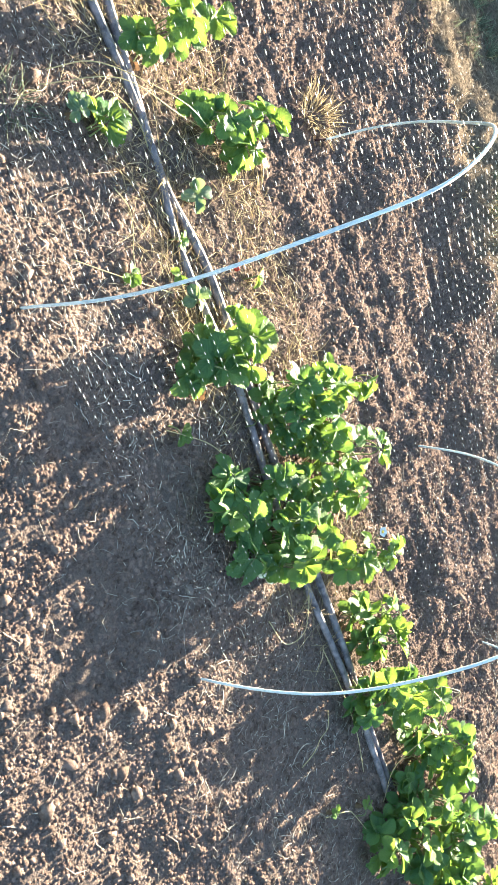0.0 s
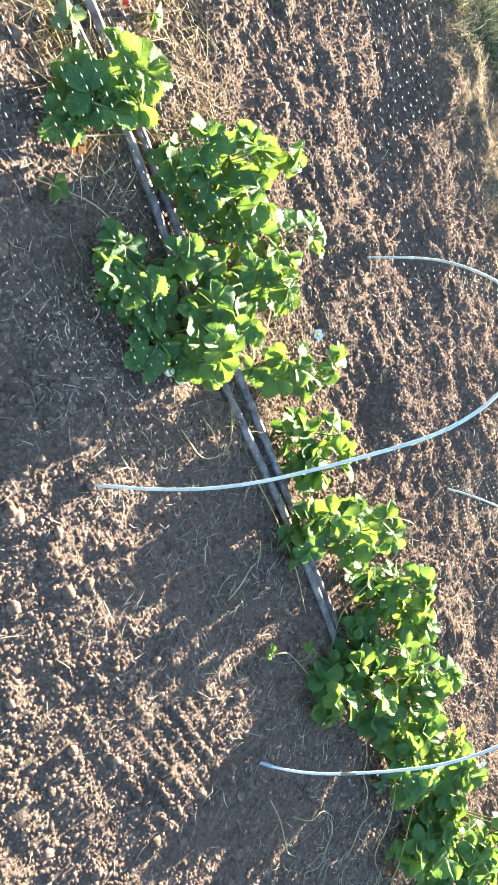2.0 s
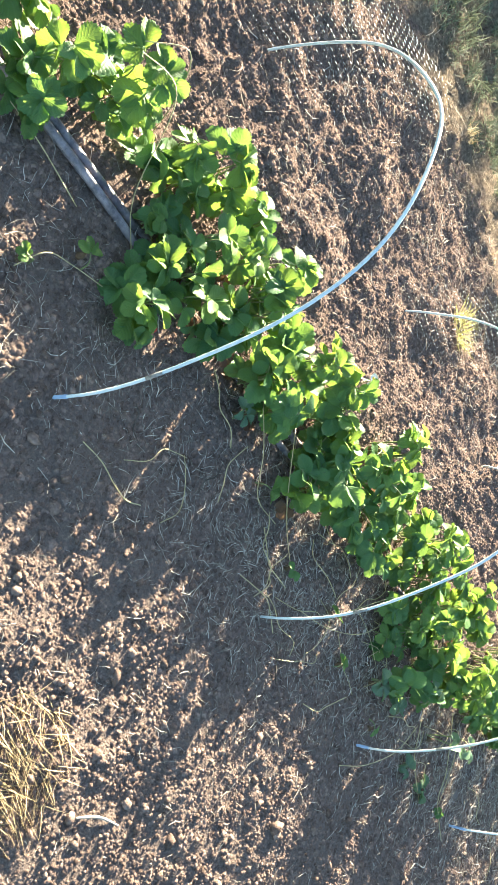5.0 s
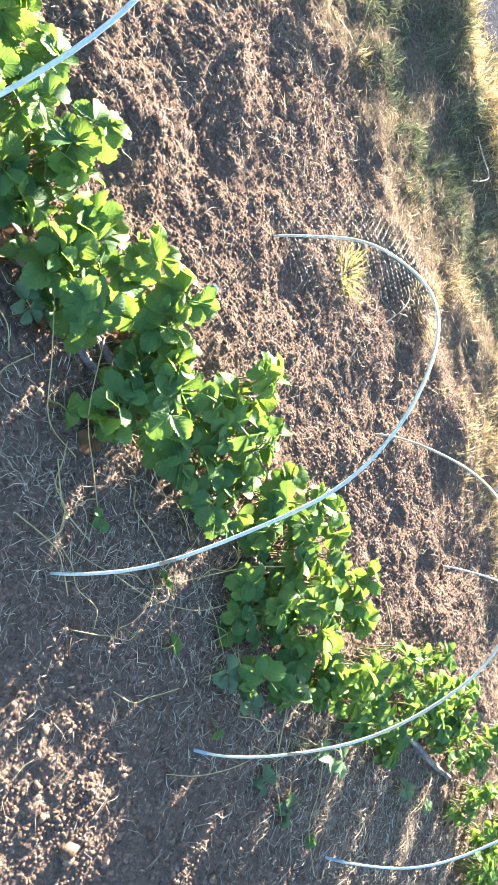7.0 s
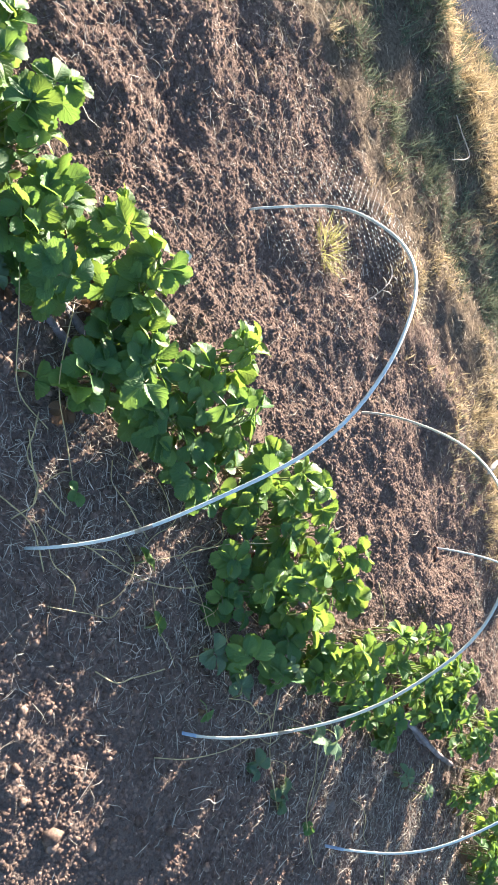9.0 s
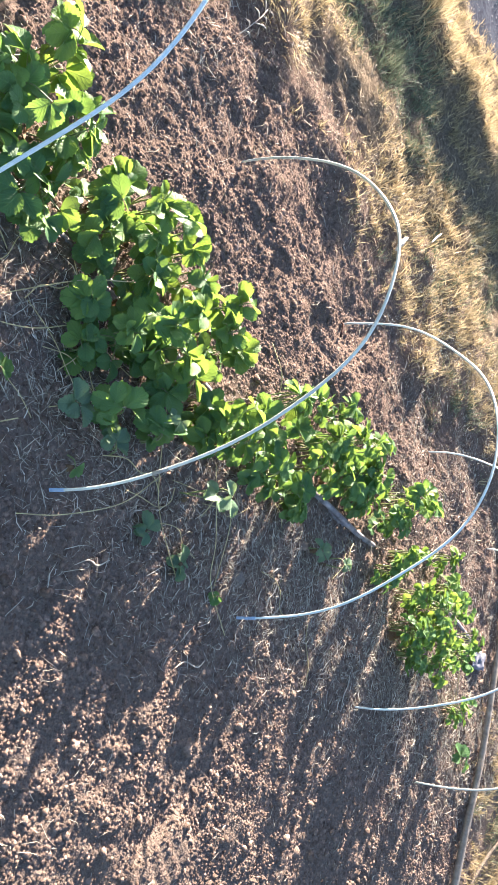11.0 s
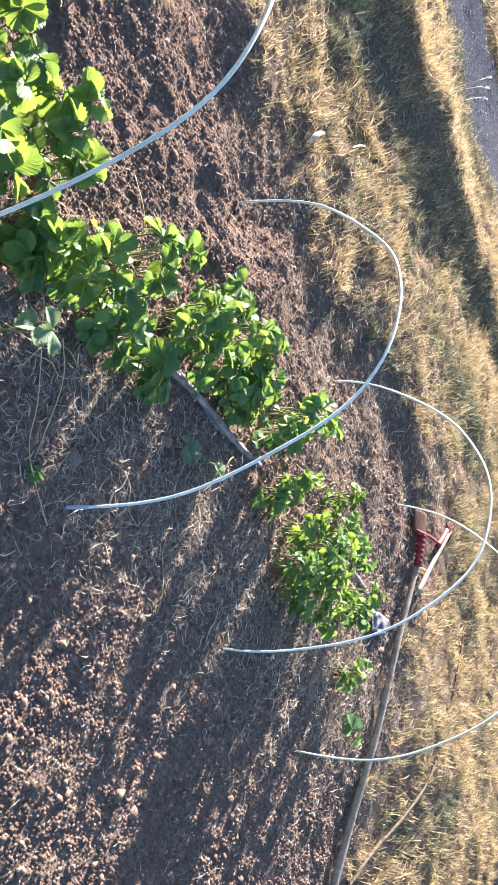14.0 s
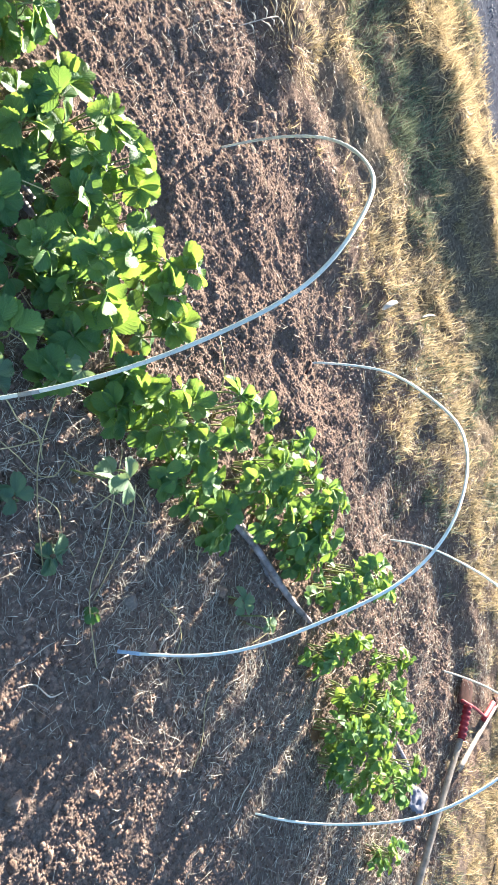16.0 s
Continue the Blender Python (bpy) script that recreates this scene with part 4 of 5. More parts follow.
CLUMPS += [
    (3.10, 0.53, 0.066, "full", 0.094),
    (3.23, 0.53, 0.061, "full", 0.12),
    (3.26, 0.62, 0.070, "young", 0.155),
    (3.32, 0.40, 0.054, "full", 0.084),
    (3.36, 0.64, 0.048, "young", 0.138),
    (3.40, 0.48, 0.056, "young", 0.104),
    (3.48, 0.27, 0.062, "full", 0.123),
    (3.49, 0.39, 0.057, "young", 0.105),
    (3.55, 0.22, 0.064, "full", 0.088),
    (3.58, 0.39, 0.074, "young", 0.14),
]
CLUMPS += [
    (3.62, 0.32, 0.074, "young", 0.14),
    (3.65, 0.60, 0.044, "young", 0.105),
    (3.70, 0.25, 0.075, "young", 0.123),
    (3.70, 0.51, 0.079, "young", 0.123),
    (3.81, 0.49, 0.072, "full", 0.123),
    (3.94, 0.35, 0.073, "full", 0.105),
    (3.98, 0.43, 0.052, "young", 0.123),
    (4.03, 0.18, 0.037, "seedling", 0.03),
    (4.07, 0.20, 0.055, "young", 0.088),
    (4.27, 0.07, 0.048, "seedling", 0.03),
]
PLANTS = [strawberry(*c) for c in CLUMPS]


def nearest(x, y):
    return min(PLANTS, key=lambda p: (p.location.x - x) ** 2 + (p.location.y - y) ** 2)


# ---- turf ----
def turf_points(n, lo, hi, xlo, xhi, seed):
    r = np.random.default_rng(seed)
    return r, r.uniform(xlo, xhi, n), r.uniform(lo, hi, n)


def turf_blades(tussocks, lo, hi, xlo, xhi, seed, names):
    """Mown turf as tussocks of bent blades, thin and patchy along the bed's first half."""
    r, tx, ty = turf_points(tussocks, lo, hi, xlo, xhi, seed)
    patch = 0.55 * lattice(tx * 0.6, ty, 0.22, 42) + 0.45 * lattice(tx, ty, 0.08, 43)
    thin = 0.22 * np.exp(-((ty - 1.68) / 0.24) ** 2) * step(3.2 - tx, 0, 0.6) + 0.08 * step(3.0 - tx, 0, 0.8) + 0.22 * (1 - step(turf_depth(tx, ty), 0.0, 0.35))
    on_path = (ty > path_near(tx) + 0.05 * lattice(tx, 0 * tx, 0.12, 44)) & (ty < PATH_FAR - 0.02)
    keep = (turf_depth(tx, ty) + 0.12 * (r.random(tussocks) - 0.6) > -0.02) & (patch + 0.3 * np.exp(-((ty - 2.46) / 0.10) ** 2) > 0.24 + thin + 0.2 * r.random(tussocks)) & ~on_path
    tx, ty, patch = tx[keep], ty[keep], patch[keep]
    per = 24
    rank = step(2.2 - tx, 0, 0.4) * step(ty, 1.6, 1.9)
    ridge = np.exp(-((ty - 2.46) / 0.10) ** 2) * step(3.7 - tx, 0, 0.4) * step(lattice(tx, 0 * tx, 0.3, 50), 0.15, 0.5)
    size = (1 + 0.9 * ridge) * (0.5 + 0.9 * patch) * (0.45 + 1.1 * r.random(len(tx))) * (1 + 0.5 * rank * lattice(tx, ty, 0.15, 49))
    size *= 1 - 0.35 * (1 - step(ty, 1.75, 2.1)) * step(3.3 - tx, 0, 0.6)
    size = np.repeat(np.minimum(size, 1.9), per)
    # random green patches, plus dark green blades standing in for shade across the turf
    green_shade = np.repeat(0.6 * lattice(tx * 0.4, ty, 0.2, 45) + 0.22 * r.random(len(tx)) + 0.34 * np.exp(-((ty - 2.05) / 0.17) ** 2) * step(3.7 - tx, 0, 0.5) - 0.4 * np.exp(-((ty - 2.48) / 0.10) ** 2) + (0.30 * step(2.75 - tx, 0, 0.6) + 0.25 * step(1.7 - tx, 0, 0.4)) * step(ty, 1.65, 1.9), per)
    n = len(tx) * per
    a, d = r.uniform(0, 6.3, n), np.abs(r.normal(0, 0.021, n))
    x, y = np.repeat(tx, per) + d * np.cos(a), np.repeat(ty, per) + d * np.sin(a)
    green = green_shade + 0.25 * (r.random(n) - 0.5) > 0.58
    length = (0.016 + 0.040 * r.random(n) ** 1.8) * size
    width = 0.0011 + 0.0022 * r.random(n) ** 2
    lean = np.clip(0.1 + 0.85 * r.random(n), 0, 1)
    heading = np.repeat(np.where(tx > 2.4, 1.3 + r.normal(0, 0.7, len(tx)), r.uniform(0, 6.3, len(tx))), per) + r.normal(0, 1.1, n)
    for pick, mat, (name, text) in ((~green, DRY_GRASS, names[0]), (green, GREEN_GRASS, names[1])):
        tagged(blades(name, x[pick], y[pick], length[pick], width[pick], lean[pick], heading[pick], mat, 46, 0.0, 0.6), text, "grass", kind="stuff")


turf_blades(11500, 1.0, 3.22, -1.6, 5.6, 41, (("dry_grass", "straw-yellow dry mown grass beside the bed"), ("green_grass", "grey-green patches of half-dry grass, toned dark for shade, beside the bed")))
turf_blades(2600, -0.9, 2.0, 4.4, 6.4, 61, (("dry_grass", "straw-yellow dry mown grass past the bed's end"), ("green_grass", "a few green blades in the dry grass past the bed's end")))
# flat dead thatch between the tussocks
r, x, y = turf_points(50000, 0.9, 3.2, -1.6, 5.8, 65)
keep = (turf_depth(x, y) > 0.10 - 0.5 * r.random(len(x)) ** 2) & (y < path_near(x) + 0.03)
x, y = x[keep], y[keep]
n = len(x)
tagged(blades("thatch", x, y, 0.012 + 0.045 * r.random(n) ** 2, 0.0009 + 0.0016 * r.random(n) ** 2, 0.75 + 0.25 * r.random(n), r.uniform(0, 6.3, n), THATCH, 66, 0.003, 0.3, 0.1), "brown flattened dead thatch between the grass tussocks", "thatch", kind="stuff")
r, x, y = turf_points(9000, PATH_FAR - 0.06, 4.4, -1.0, 7.5, 47)
n = len(x)
tagged(blades("far_grass", x, y, 0.03 + 0.06 * r.random(n), 0.002 + 0.003 * r.random(n), 0.3 + 0.6 * r.random(n), r.uniform(0, 6.3, n), DRY_GRASS, 48), "dry grass on the far side of the path", "grass", kind="stuff")

r, x, y = turf_points(7000, 0, 1, -1.0, 7.0, 71)
side = r.random(len(x)) < 0.5
y = np.where(side, path_near(x) - 0.02 + 0.07 * lattice(x, 0 * x, 0.2, 72) + 0.05 * r.normal(size=len(x)), PATH_FAR - 0.04 * lattice(x, 0 * x, 0.2, 73) + 0.05 * r.normal(size=len(x)))
n = len(x)
tagged(blades("edge_grass", x, y, 0.015 + 0.04 * r.random(n), 0.0014 + 0.002 * r.random(n), 0.3 + 0.6 * r.random(n), np.where(side, 1.57, -1.57) + r.normal(0, 1.0, n), DRY_GRASS, 74), "dry grass hanging over the path's edges", "grass", kind="stuff")

# straw and dead grass on the bed
r, x, y = turf_points(225000, -0.7, 1.6, -1.5, 4.6, 51)
keep = r.random(len(x)) < np.clip(0.014 + 0.10 * step(y, 0.7, 0.85) * step(x, 0.6, 0.9) * step(2.3 - x, 0, 0.3) + 0.60 * np.exp(-((y - 0.16) / 0.22) ** 2) * (0.3 + step(x, 0.9, 1.6) + 0.5 * step(x, 2.3, 2.8)) + 0.30 * step(x, 3.0, 3.5) * step(y, 0.45, 0.7) * (0.3 + 1.4 * lattice(x, y, 0.15, 54)) + 0.10 * (lattice(x, y, 0.12, 52) > 0.68), 0, 1)
x, y = x[keep], y[keep]
n = len(x)
tagged(blades("straw_litter", x, y, 0.010 + 0.05 * r.random(n) ** 2.4, 0.0006 + 0.0011 * r.random(n) ** 2, 0.90 + 0.10 * r.random(n), r.uniform(0, 6.3, n), STRAW, 53, 0.004, 0.3, 0.14), "bits of straw and dead grass strewn on the soil", "straw", kind="stuff")


# dry mulch along the hoses where the row is thin
r, x, y = turf_points(5200, 0.28, 0.72, -1.5, 0.3, 55)
keep = r.random(len(x)) < np.clip(1.25 - 0.55 * (x + 1.4), 0.1, 1) * (0.3 + lattice(x, y, 0.12, 56))
x, y = x[keep], y[keep]
n = len(x)
tagged(blades("dry_mulch", x, y, 0.03 + 0.07 * r.random(n), 0.0007 + 0.0011 * r.random(n) ** 2, 0.8 + 0.2 * r.random(n), r.uniform(0, 6.3, n), DRY_GRASS, 57, 0.004, 0.4), "matted dry grass mulch beside the drip hoses", "mulch", kind="stuff")


# ---- tufts of grass ----
def tuft(x, y, spread, count, tall, material, name, label, lean=0.5):
    r = np.random.default_rng(int(abs(1000 * x) + abs(777 * y)))
    a, d = r.uniform(0, 6.3, count), spread * np.sqrt(r.random(count))
    ob = blades(name, x + d * np.cos(a), y + d * np.sin(a), tall * r.uniform(0.5, 1.1, count), (0.0006 + 0.0010 * r.random(count)) * (1.0 if material is STRAW else 1.6), np.clip(lean + 0.5 * (r.random(count) - 0.3), 0, 1), (a + r.normal(0, 0.6, count)) if lean < 0.8 else 5.6 + r.normal(0, 0.7, count), material, int(abs(900 * x)) + 5)
    return tagged(ob, label, "grass tuft", "grass tufts on the bed")


tuft(-0.99, 1.02, 0.05, 160, 0.07, DRY_GRASS, "grass_tuft", "yellow-green tuft of short grass on the soil")
tuft(2.16, 1.50, 0.10, 240, 0.055, DRY_GRASS, "grass_tuft", "low straw-yellow tuft of grass at the turf's edge", 0.6)
tuft(1.80, 1.24, 0.05, 140, 0.075, LIME_GRASS, "grass_tuft", "green tuft of grass near a hoop's foot")
tuft(1.11, -0.47, 0.12, 330, 0.08, DRY_GRASS, "straw_tuft", "flattened tuft of pale dead straw on the soil", 0.9)
tuft(1.03, -0.62, 0.12, 300, 0.08, DRY_GRASS, "straw_tuft", "flattened tuft of pale dead straw on the soil", 0.9)
tuft(-1.18, 0.12, 0.04, 60, 0.07, GREEN_GRASS, "grass_tuft", "thin green tuft of grass under the net", 0.6)


# ---- stones ----
def stone(x, y, size, seed):
    r = random.Random(seed)
    bm = bmesh.new()
    bmesh.ops.create_icosphere(bm, subdivisions=3, radius=1)
    stretch = Vector((r.uniform(0.8, 1.3), r.uniform(0.7, 1.1), r.uniform(0.5, 0.8)))
    for v in bm.verts:
        k = 1 + 0.35 * noise.noise(v.co * 1.3 + Vector((seed, 0, 0))) + 0.18 * noise.noise(v.co * 3.7 + Vector((0, seed, 0)))
        v.co = Vector((v.co.x * stretch.x, v.co.y * stretch.y, v.co.z * stretch.z)) * k * size
    me = bpy.data.meshes.new("stone")
    bm.to_mesh(me)
    bm.free()
    me.materials.append(STONE)
    me.polygons.foreach_set("use_smooth", [True] * len(me.polygons))
    ob = new("stone", me)
    ob.location = (x, y, ground_z(x, y) + size * 0.25)
    return tagged(ob, "small brown earthy stone lying on the soil", "stone", "stones on the bed")


r = random.Random(5)
for i in range(12):
    stone(r.uniform(-1.1, 4.1), r.choice((r.uniform(-0.75, 0.3), r.uniform(-0.5, 0.1), r.uniform(0.75, 1.2))), r.uniform(0.005, 0.012), i)
stone(2.69, 0.083, 0.019, 61)
stone(0.83, -0.40, 0.014, 62)
stone(0.89, -0.39, 0.012, 63)

# ---- digging tool with wooden handles ----
tool = tagged(new("digging_tool", None), "long wooden-handled tool with red metal head on the ground", "garden tool")
tool.location = (4.50, 0.93, 0.006)
handle = [(-0.06, -0.13, 0.035), (-0.085, -0.45, 0.03), (-0.075, -0.80, 0.016), (-0.078, -1.10, -0.008), (-0.070, -1.45, -0.035)]
part("handle", mesh_of("handle", *tube(bend(handle, 8), [0.0108 + 0.0001 * i for i in range(33)], 12), WOOD), tool, label="weathered grey wooden handle")
second = [(0.32, 0.27, 0.02), (0.19, 0.10, 0.035), (0.071, -0.067, 0.045), (-0.047, -0.256, 0.052)]
part("handle", mesh_of("handle", *tube(bend(second, 6), [0.0075 + 0.0001 * i for i in range(19)], 10), WOOD), tool, label="thin weathered grey wooden handle")
part("socket", mesh_of("socket", *tube([(-0.08 + 0.017 * i / 24, -0.025 - 0.125 * i / 24, 0.038) for i in range(25)], [0.0145 + (0.0022 if i % 4 < 2 else -0.0012) for i in range(25)], 14), RED), tool, label="ribbed red painted metal socket")
part("crossbar", mesh_of("crossbar", *tube(bend([(-0.155, -0.046, 0.042), (-0.03, 0.0, 0.048), (0.104, 0.043, 0.042)], 4), [0.0062] * 9, 10), RED), tool, label="red painted metal crossbar")
part("arm", mesh_of("arm", *tube(bend([(0.100, 0.030, 0.042), (0.14, 0.085, 0.040), (0.193, 0.155, 0.034)], 4), [0.0110] * 9, 10), RED), tool, label="red painted metal arm")


def blade_plate(width, length, bow):
    """A curved steel plate with thickness."""
    verts, faces = [], []
    for s in (0, 1):
        for i in range(9):
            for j in range(7):
                u, v = j / 6 - 0.5, i / 8
                w = width * (1 - 0.35 * v ** 2)
                verts.append((u * w, v * length, bow * (1 - 4 * u * u) + 0.003 * s))
    for i in range(8):
        for j in range(6):
            a = i * 7 + j
            faces += [(a, a + 7, a + 8, a + 1), (a + 63, a + 64, a + 71, a + 70)]
    ring = [*range(0, 7), *range(13, 63, 7), *range(61, 55, -1), *range(49, 0, -7)]
    for a, b in zip(ring, ring[1:] + ring[:1]):
        faces.append((a, b, b + 63, a + 63))
    return verts, faces


part("blade", mesh_of("blade", *blade_plate(0.17, 0.10, 0.012), RUST), tool, Matrix.Translation((-0.055, -0.018, 0.016)) @ Matrix.Rotation(0.33, 4, "Z"), "dark rusty steel plate at the head, the small one standing for shade")
# small dark plate added past the arm in place of shaded ground
part("blade", mesh_of("blade", *blade_plate(0.08, 0.09, 0.01), RUST), tool, Matrix.Translation((0.235, 0.165, 0.022)) @ Matrix.Rotation(-0.6, 4, "Z"), "dark rusty steel plate at the head, the small one standing for shade")

# ---- crumpled scrap at the row's end ----
verts, faces = [], []
for i in range(13):
    for j in range(9):
        u, v = i / 12 - 0.5, j / 8 - 0.5
        lift = 0.016 + 0.010 * noise.noise(Vector((u * 5, v * 4, 3.1))) + 0.008 * abs(math.sin(7 * u + 3 * v)) - 0.02 * v * v
        verts.append((u * 0.13 + 0.012 * noise.noise(Vector((v * 6, u * 3, 8))), v * 0.075 + 0.03 * u + 0.012 * noise.noise(Vector((u * 6, v * 3, 5))), lift))
for i in range(12):
    for j in range(8):
        a = i * 9 + j
        faces.append((a, a + 9, a + 10, a + 1))
scrap = new("plastic_scrap", mesh_of("plastic_scrap", verts, faces, SCRAP))
scrap.location = (4.27, 0.455, ground_z(4.27, 0.455))
thick = scrap.modifiers.new("thickness", "SOLIDIFY")
thick.thickness = 0.0008
tagged(scrap, "crumpled scrap of dark grey sheet beside the last plants", "plastic scrap")

# ---- fallen branch and a chip of wood ----
bx, by = 4.98, 0.12
line = [Vector((dx, dy, ground_z(bx + dx, by + dy) - ground_z(bx, by) + dz)) for dx, dy, dz in ((0.19, 0.74, 0.008), (0.14, 0.33, 0.012), (0.01, 0.04, 0.02), (-0.14, -0.155, 0.026), (-0.32, -0.33, 0.024), (-0.50, -0.55, 0.02))]
branch = new("branch", mesh_of("branch", *tube(bend(line, 6), [0.0035 + 0.00012 * i + 0.0009 * math.sin(i * 1.7) for i in range(31)], 8), BARK))
branch.location = (bx, by, ground_z(bx, by))
tagged(branch, "thin weathered grey branch lying on dry grass", "branch")
chip = new("wood_chip", mesh_of("wood_chip", *tube(bend([(-0.06, 0, 0.012), (-0.02, 0.004, 0.018), (0.03, 0.0, 0.016), (0.07, -0.01, 0.010)], 4), [0.003, 0.006, 0.008, 0.009, 0.010, 0.010, 0.009, 0.008, 0.008, 0.007, 0.006, 0.004, 0.002], 8), CHIP))
chip.matrix_world = Matrix.Translation((2.975, 1.465, ground_z(2.975, 1.465) + 0.012)) @ Matrix.Rotation(1.18, 4, "Z")
tagged(chip, "pale bleached chip of wood lying in dry grass", "wood chip")

# ---- dry stalks and sticks in the turf ----
def lying(name, points, radii, material, label, category):
    """A thin stick along points given as x, y and height over the ground."""
    x0, y0 = points[0][:2]
    base = Vector((x0, y0, ground_z(x0, y0)))
    line = bend([Vector((x, y, ground_z(x, y) + h)) - base for x, y, h in points], 5)
    grow = np.interp(np.linspace(0, 1, len(line)), np.linspace(0, 1, len(radii)), radii)
    ob = new(name, mesh_of(name, *tube(line, list(grow), 6), material))
    ob.location = base
    return tagged(ob, label, category)


lying("twig", ((2.006, 2.273, 0.05), (2.072, 2.258, 0.06), (2.148, 2.238, 0.055), (2.125, 2.17, 0.05), (2.085, 2.116, 0.045)), (0.0016, 0.0022, 0.0018, 0.0012), CHIP, "thin pale crooked twig lying on grass", "twig")
lying("stick", ((3.139, 1.617, 0.03), (3.19, 1.70, 0.036), (3.249, 1.78, 0.03)), (0.002, 0.0042, 0.004, 0.0025), CHIP, "short pale dry stick lying in the turf", "stick")


lying("stick", ((1.30, -0.50, 0.006), (1.35, -0.48, 0.008), (1.41, -0.475, 0.006)), (0.0018, 0.0030, 0.0028, 0.0016), CHIP, "short pale dry stick lying on the soil", "stick")
for k, (x, y) in enumerate(((1.62, -0.02), (2.22, -0.10), (1.18, 0.18), (2.62, -0.16), (1.95, -0.06), (3.32, 0.02), (0.95, 0.14), (2.83, 0.10))):
    r = random.Random(80 + k)
    a, b = r.uniform(0, 6.3), r.uniform(0.035, 0.06)
    spots = [(x + b * q * math.cos(a + 0.5 * q * q), y + b * q * math.sin(a + 0.5 * q * q), 0.005 + 0.006 * r.random()) for q in (-1.0, -0.4, 0.3, 1.0)]
    lying("root", spots, (0.0009, 0.0016, 0.0014, 0.0007), CHIP if k % 2 else BARK, "thin dry root lying on the soil", "root")


def seed_stalk(points, seed):
    """A dead grass stalk with a seed head of small spikelets."""
    r = random.Random(seed)
    x0, y0 = points[0][:2]
    base = Vector((x0, y0, ground_z(x0, y0)))
    thing = tagged(new("grass_stalk", None), "dry grass stalk with seed head leaning over the path", "grass stalk", "seed stalks beside the path")
    thing.location = base
    line = bend([Vector((x, y, ground_z(x, y) + h)) - base for x, y, h in points], 6)
    part("stalk", mesh_of("stalk", *tube(line, 0.0012, 5), RUNNER), thing)
    grain = mesh_of("spikelet", *tube([(0, 0, 0), (0, 0.004, 0.001), (0, 0.009, 0.001), (0, 0.014, 0)], [0.0006, 0.0021, 0.0018, 0.0003], 5), CHIP)
    for i in range(len(line) * 2 // 3, len(line)):
        way = (line[i] - line[i - 1]).normalized()
        for side in (-1, 1):
            turn = facing(Vector((0, 0, 1)), (way + 0.5 * side * way.cross(Vector((0, 0, 1)))).normalized())
            part("spikelet", grain, thing, Matrix.Translation(line[i] + way * r.uniform(0, 0.006)) @ turn)


seed_stalk(((3.765, 2.884, 0.0), (3.80, 2.96, 0.10), (3.85, 3.05, 0.14), (3.90, 3.13, 0.14)), 1)
seed_stalk(((3.772, 2.872, 0.0), (3.83, 2.96, 0.09), (3.91, 3.07, 0.12), (3.97, 3.16, 0.11)), 2)
seed_stalk(((3.80, 2.826, 0.0), (3.87, 2.94, 0.07), (3.95, 3.06, 0.09), (4.04, 3.18, 0.08)), 3)


def dead_weed(x, y, seed):
    """A dried weed: a short stem with thin side shoots lying on the soil."""
    r = random.Random(seed)
    thing = tagged(new("dead_weed", None), "pale dried weed sprig lying on bare soil", "weed")
    thing.location = (x, y, ground_z(x, y))
    stem = bend([(0, 0, 0.004), (0.012, 0.045, 0.02), (0.026, 0.10, 0.03), (0.045, 0.17, 0.018)], 5)
    part("stem", mesh_of("stem", *tube(stem, 0.0013, 5), CHIP), thing)
    for i in range(3, len(stem), 2):
        side = 1 if i % 4 == 3 else -1
        tip = stem[i] + Vector((side * r.uniform(0.02, 0.04), r.uniform(0.0, 0.03), r.uniform(-0.008, 0.012)))
        part("shoot", mesh_of("shoot", *tube(bend([stem[i], stem[i].lerp(tip, 0.5) + Vector((0, 0, 0.006)), tip], 3), [0.0012, 0.0014, 0.0017, 0.0021, 0.0020, 0.0014, 0.0004], 5), CHIP), thing)


dead_weed(2.023, 1.287, 4)

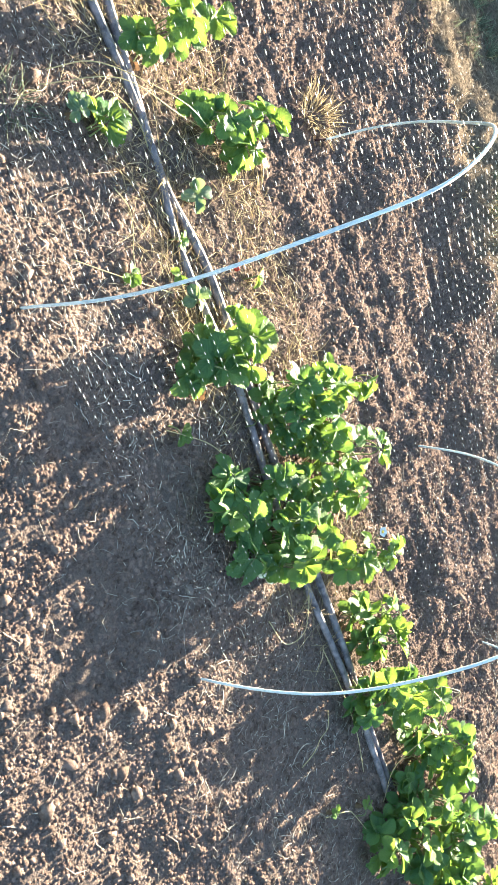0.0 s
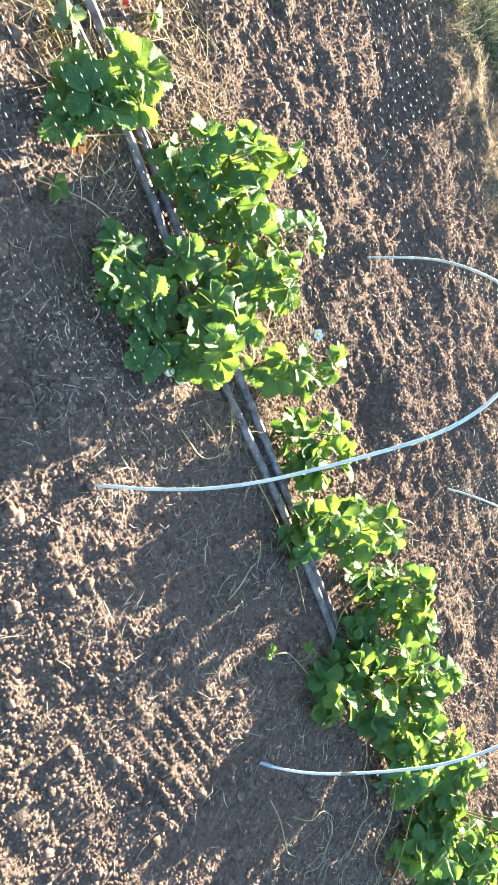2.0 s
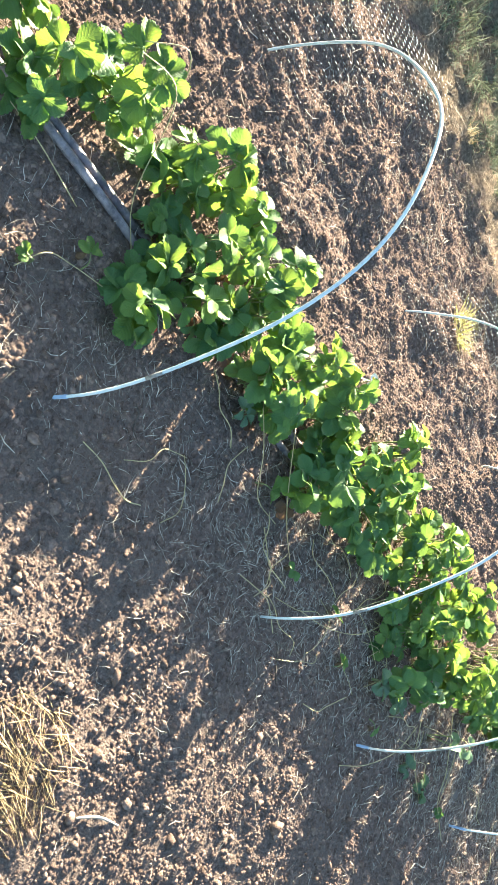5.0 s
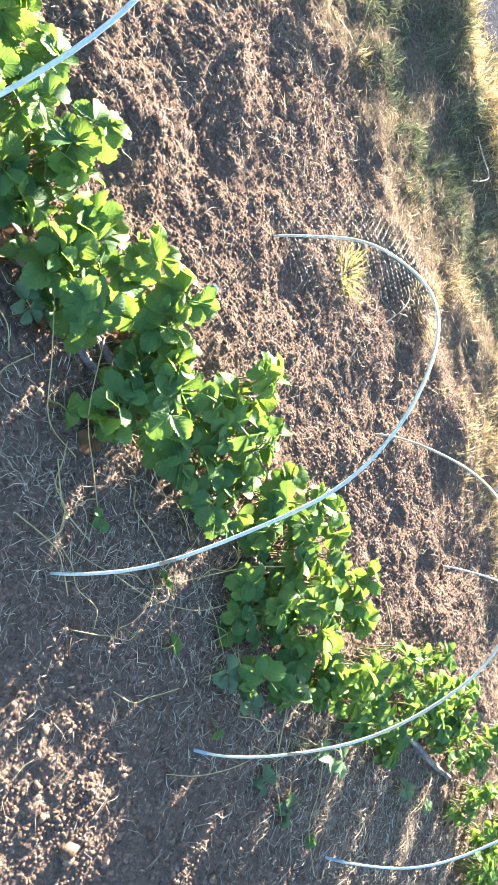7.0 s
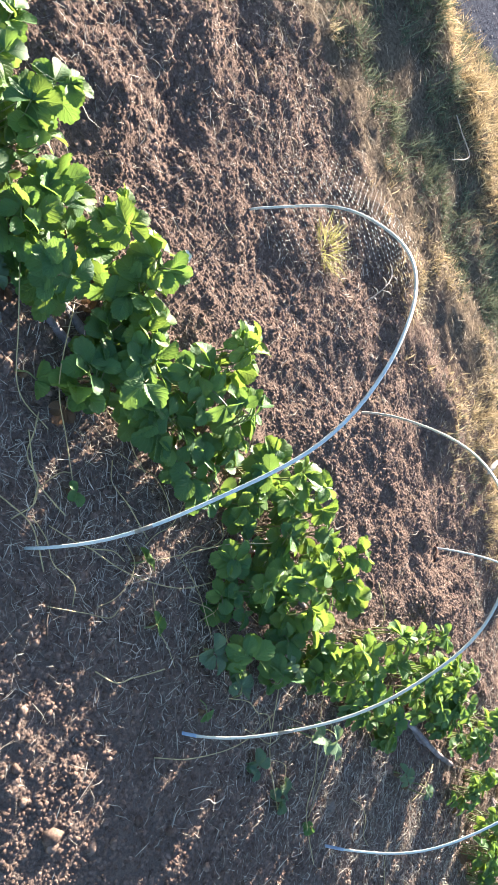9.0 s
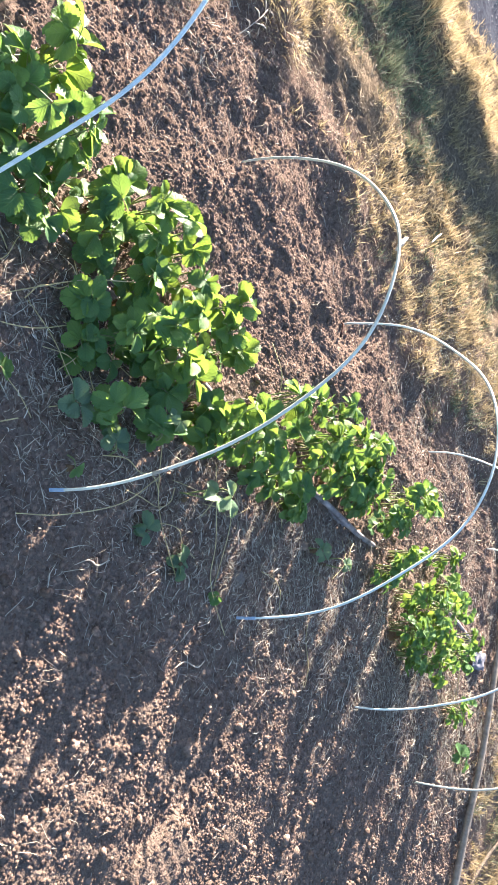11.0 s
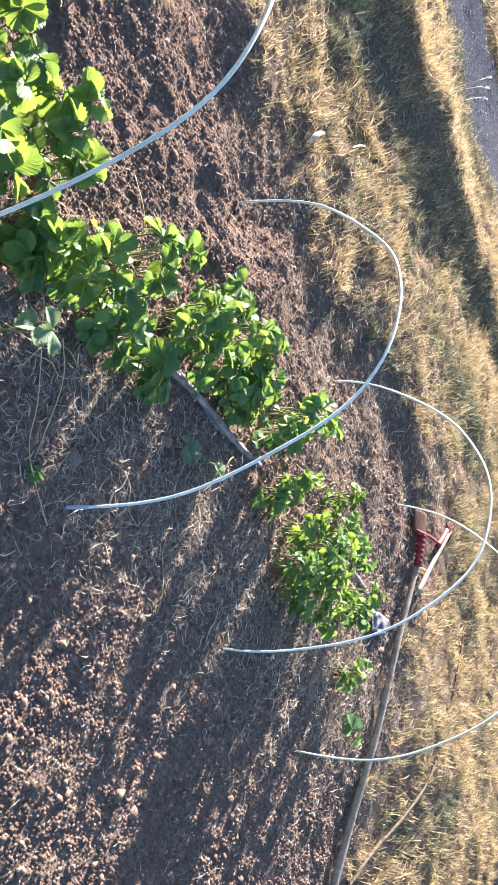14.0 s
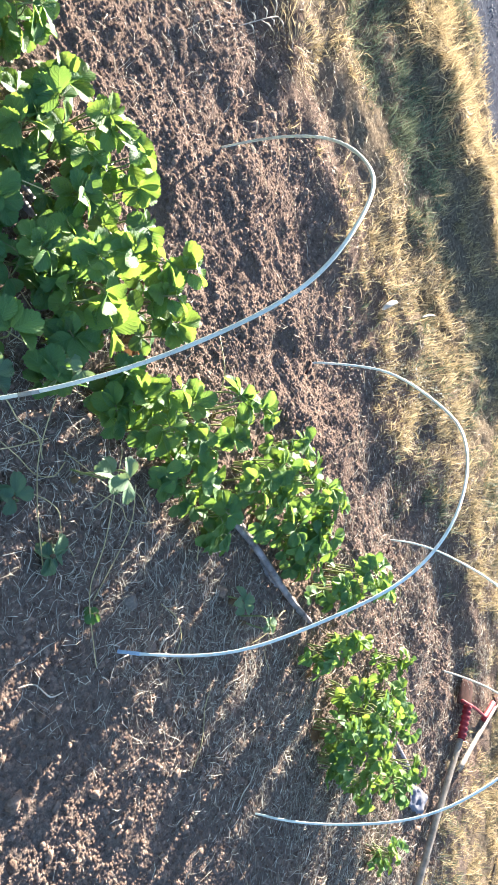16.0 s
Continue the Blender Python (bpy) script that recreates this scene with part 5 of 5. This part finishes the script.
# ---- runners, flowers and berries ----
bpy.context.view_layer.update()
for points in (
    ((-1.22, 0.20, 0.03), (-1.20, 0.28, 0.09), (-1.10, 0.44, 0.10), (-1.03, 0.55, 0.06)),
    ((-1.20, 0.18, 0.02), (-1.17, 0.33, 0.07), (-1.08, 0.46, 0.07), (-1.02, 0.58, 0.04)),
    ((-0.90, 0.10, 0.02), (-0.84, 0.18, 0.03), (-0.76, 0.30, 0.03)),
    ((-0.52, 0.15, 0.02), (-0.44, 0.24, 0.03), (-0.35, 0.30, 0.02)),
    ((0.02, 0.23, 0.01), (0.10, 0.25, 0.015), (0.12, 0.33, 0.01), (0.05, 0.38, 0.02)),
    ((0.20, 0.36, 0.02), (0.32, 0.37, 0.015), (0.46, 0.36, 0.02), (0.60, 0.35, 0.01)),
    ((0.46, 0.57, 0.16), (0.52, 0.62, 0.19), (0.58, 0.62, 0.12), (0.62, 0.60, 0.03)),
    ((0.46, 0.56, 0.15), (0.56, 0.56, 0.17), (0.66, 0.45, 0.04), (0.74, 0.38, 0.01)),
    ((0.58, 0.17, 0.01), (0.60, 0.22, 0.03), (0.66, 0.26, 0.01), (0.75, 0.28, 0.02)),
    ((1.17, 0.40, 0.05), (1.24, 0.30, 0.05), (1.33, 0.24, 0.01), (1.42, 0.23, 0.01)),
    ((1.30, 0.42, 0.05), (1.36, 0.28, 0.06), (1.46, 0.24, 0.02), (1.55, 0.17, 0.01)),
    ((1.62, 0.12, 0.01), (1.74, 0.14, 0.02), (1.86, 0.19, 0.03), (1.95, 0.27, 0.03)),
    ((1.78, 0.20, 0.01), (1.90, 0.33, 0.06), (2.00, 0.41, 0.08), (2.05, 0.50, 0.05)),
    ((1.98, 0.10, 0.02), (2.08, 0.18, 0.02), (2.20, 0.22, 0.05)),
    ((2.02, -0.10, 0.01), (2.10, -0.06, 0.02), (2.22, 0.03, 0.02), (2.30, 0.14, 0.02)),
    ((2.20, 0.30, 0.05), (2.28, 0.12, 0.04), (2.36, 0.06, 0.01), (2.46, -0.02, 0.01)),
    ((2.42, 0.24, 0.05), (2.52, 0.10, 0.03), (2.58, 0.02, 0.01), (2.70, -0.06, 0.01)),
    ((2.50, 0.22, 0.04), (2.56, 0.16, 0.02), (2.60, 0.02, 0.01)),
    ((2.44, 0.60, 0.08), (2.50, 0.54, 0.09), (2.58, 0.50, 0.03)),
    ((3.40, 0.72, 0.03), (3.52, 0.80, 0.06), (3.62, 0.82, 0.05), (3.68, 0.76, 0.01)),
    ((4.02, 0.44, 0.03), (4.06, 0.32, 0.03), (4.12, 0.20, 0.01)),
):
    plant = nearest(points[0][0], points[0][1])
    add_runner(plant, plant.location, points)
r = random.Random(17)
for i in range(44):
    x, y = (r.uniform(1.05, 2.75), r.uniform(-0.02, 0.34)) if i < 30 else (r.uniform(-1.2, 4.1), r.uniform(0.1, 0.35))
    a, points = r.uniform(0, 6.28), []
    for q in range(5):
        points.append((x, y, 0.006 + 0.02 * r.random() * (q in (1, 2, 3))))
        a += r.uniform(-0.7, 0.7)
        x, y = x + 0.05 * math.cos(a), y + 0.04 * math.sin(a)
    plant = nearest(points[0][0], points[0][1])
    add_runner(plant, plant.location, points, r.uniform(0.0008, 0.0013))
r = random.Random(9)
for fx, fy, fz, n in ((1.39, 0.63, 0.13, 2), (0.02, 0.60, 0.12, 1), (2.13, 0.38, 0.13, 1)):
    plant = nearest(fx, fy)
    for i in range(n):
        at = Vector((fx + r.uniform(-0.025, 0.025), fy + r.uniform(-0.025, 0.025), fz + r.uniform(-0.01, 0.015))) - plant.location
        add_flower(plant, r, at, Vector((r.uniform(-0.3, 0.1), r.uniform(-0.6, -0.1), 1)))
        part("flower_stem", mesh_of("flower_stem", *tube(bend([(0, 0, 0.01), at * 0.5 + Vector((0, 0, 0.03)), at], 4), 0.0009, 5), STEM), plant)
for bx, by, bz, mat in ((-0.74, 0.53, 0.012, BERRY), (-0.10, 0.25, 0.02, BERRY_PALE), (-0.07, 0.27, 0.018, BERRY_PALE), (0.86, 0.30, 0.02, BERRY)):
    plant = nearest(bx, by)
    add_berry(plant, Vector((bx, by, bz + ground_z(bx, by))) - plant.location, mat, 0.007 if mat is BERRY else 0.010)
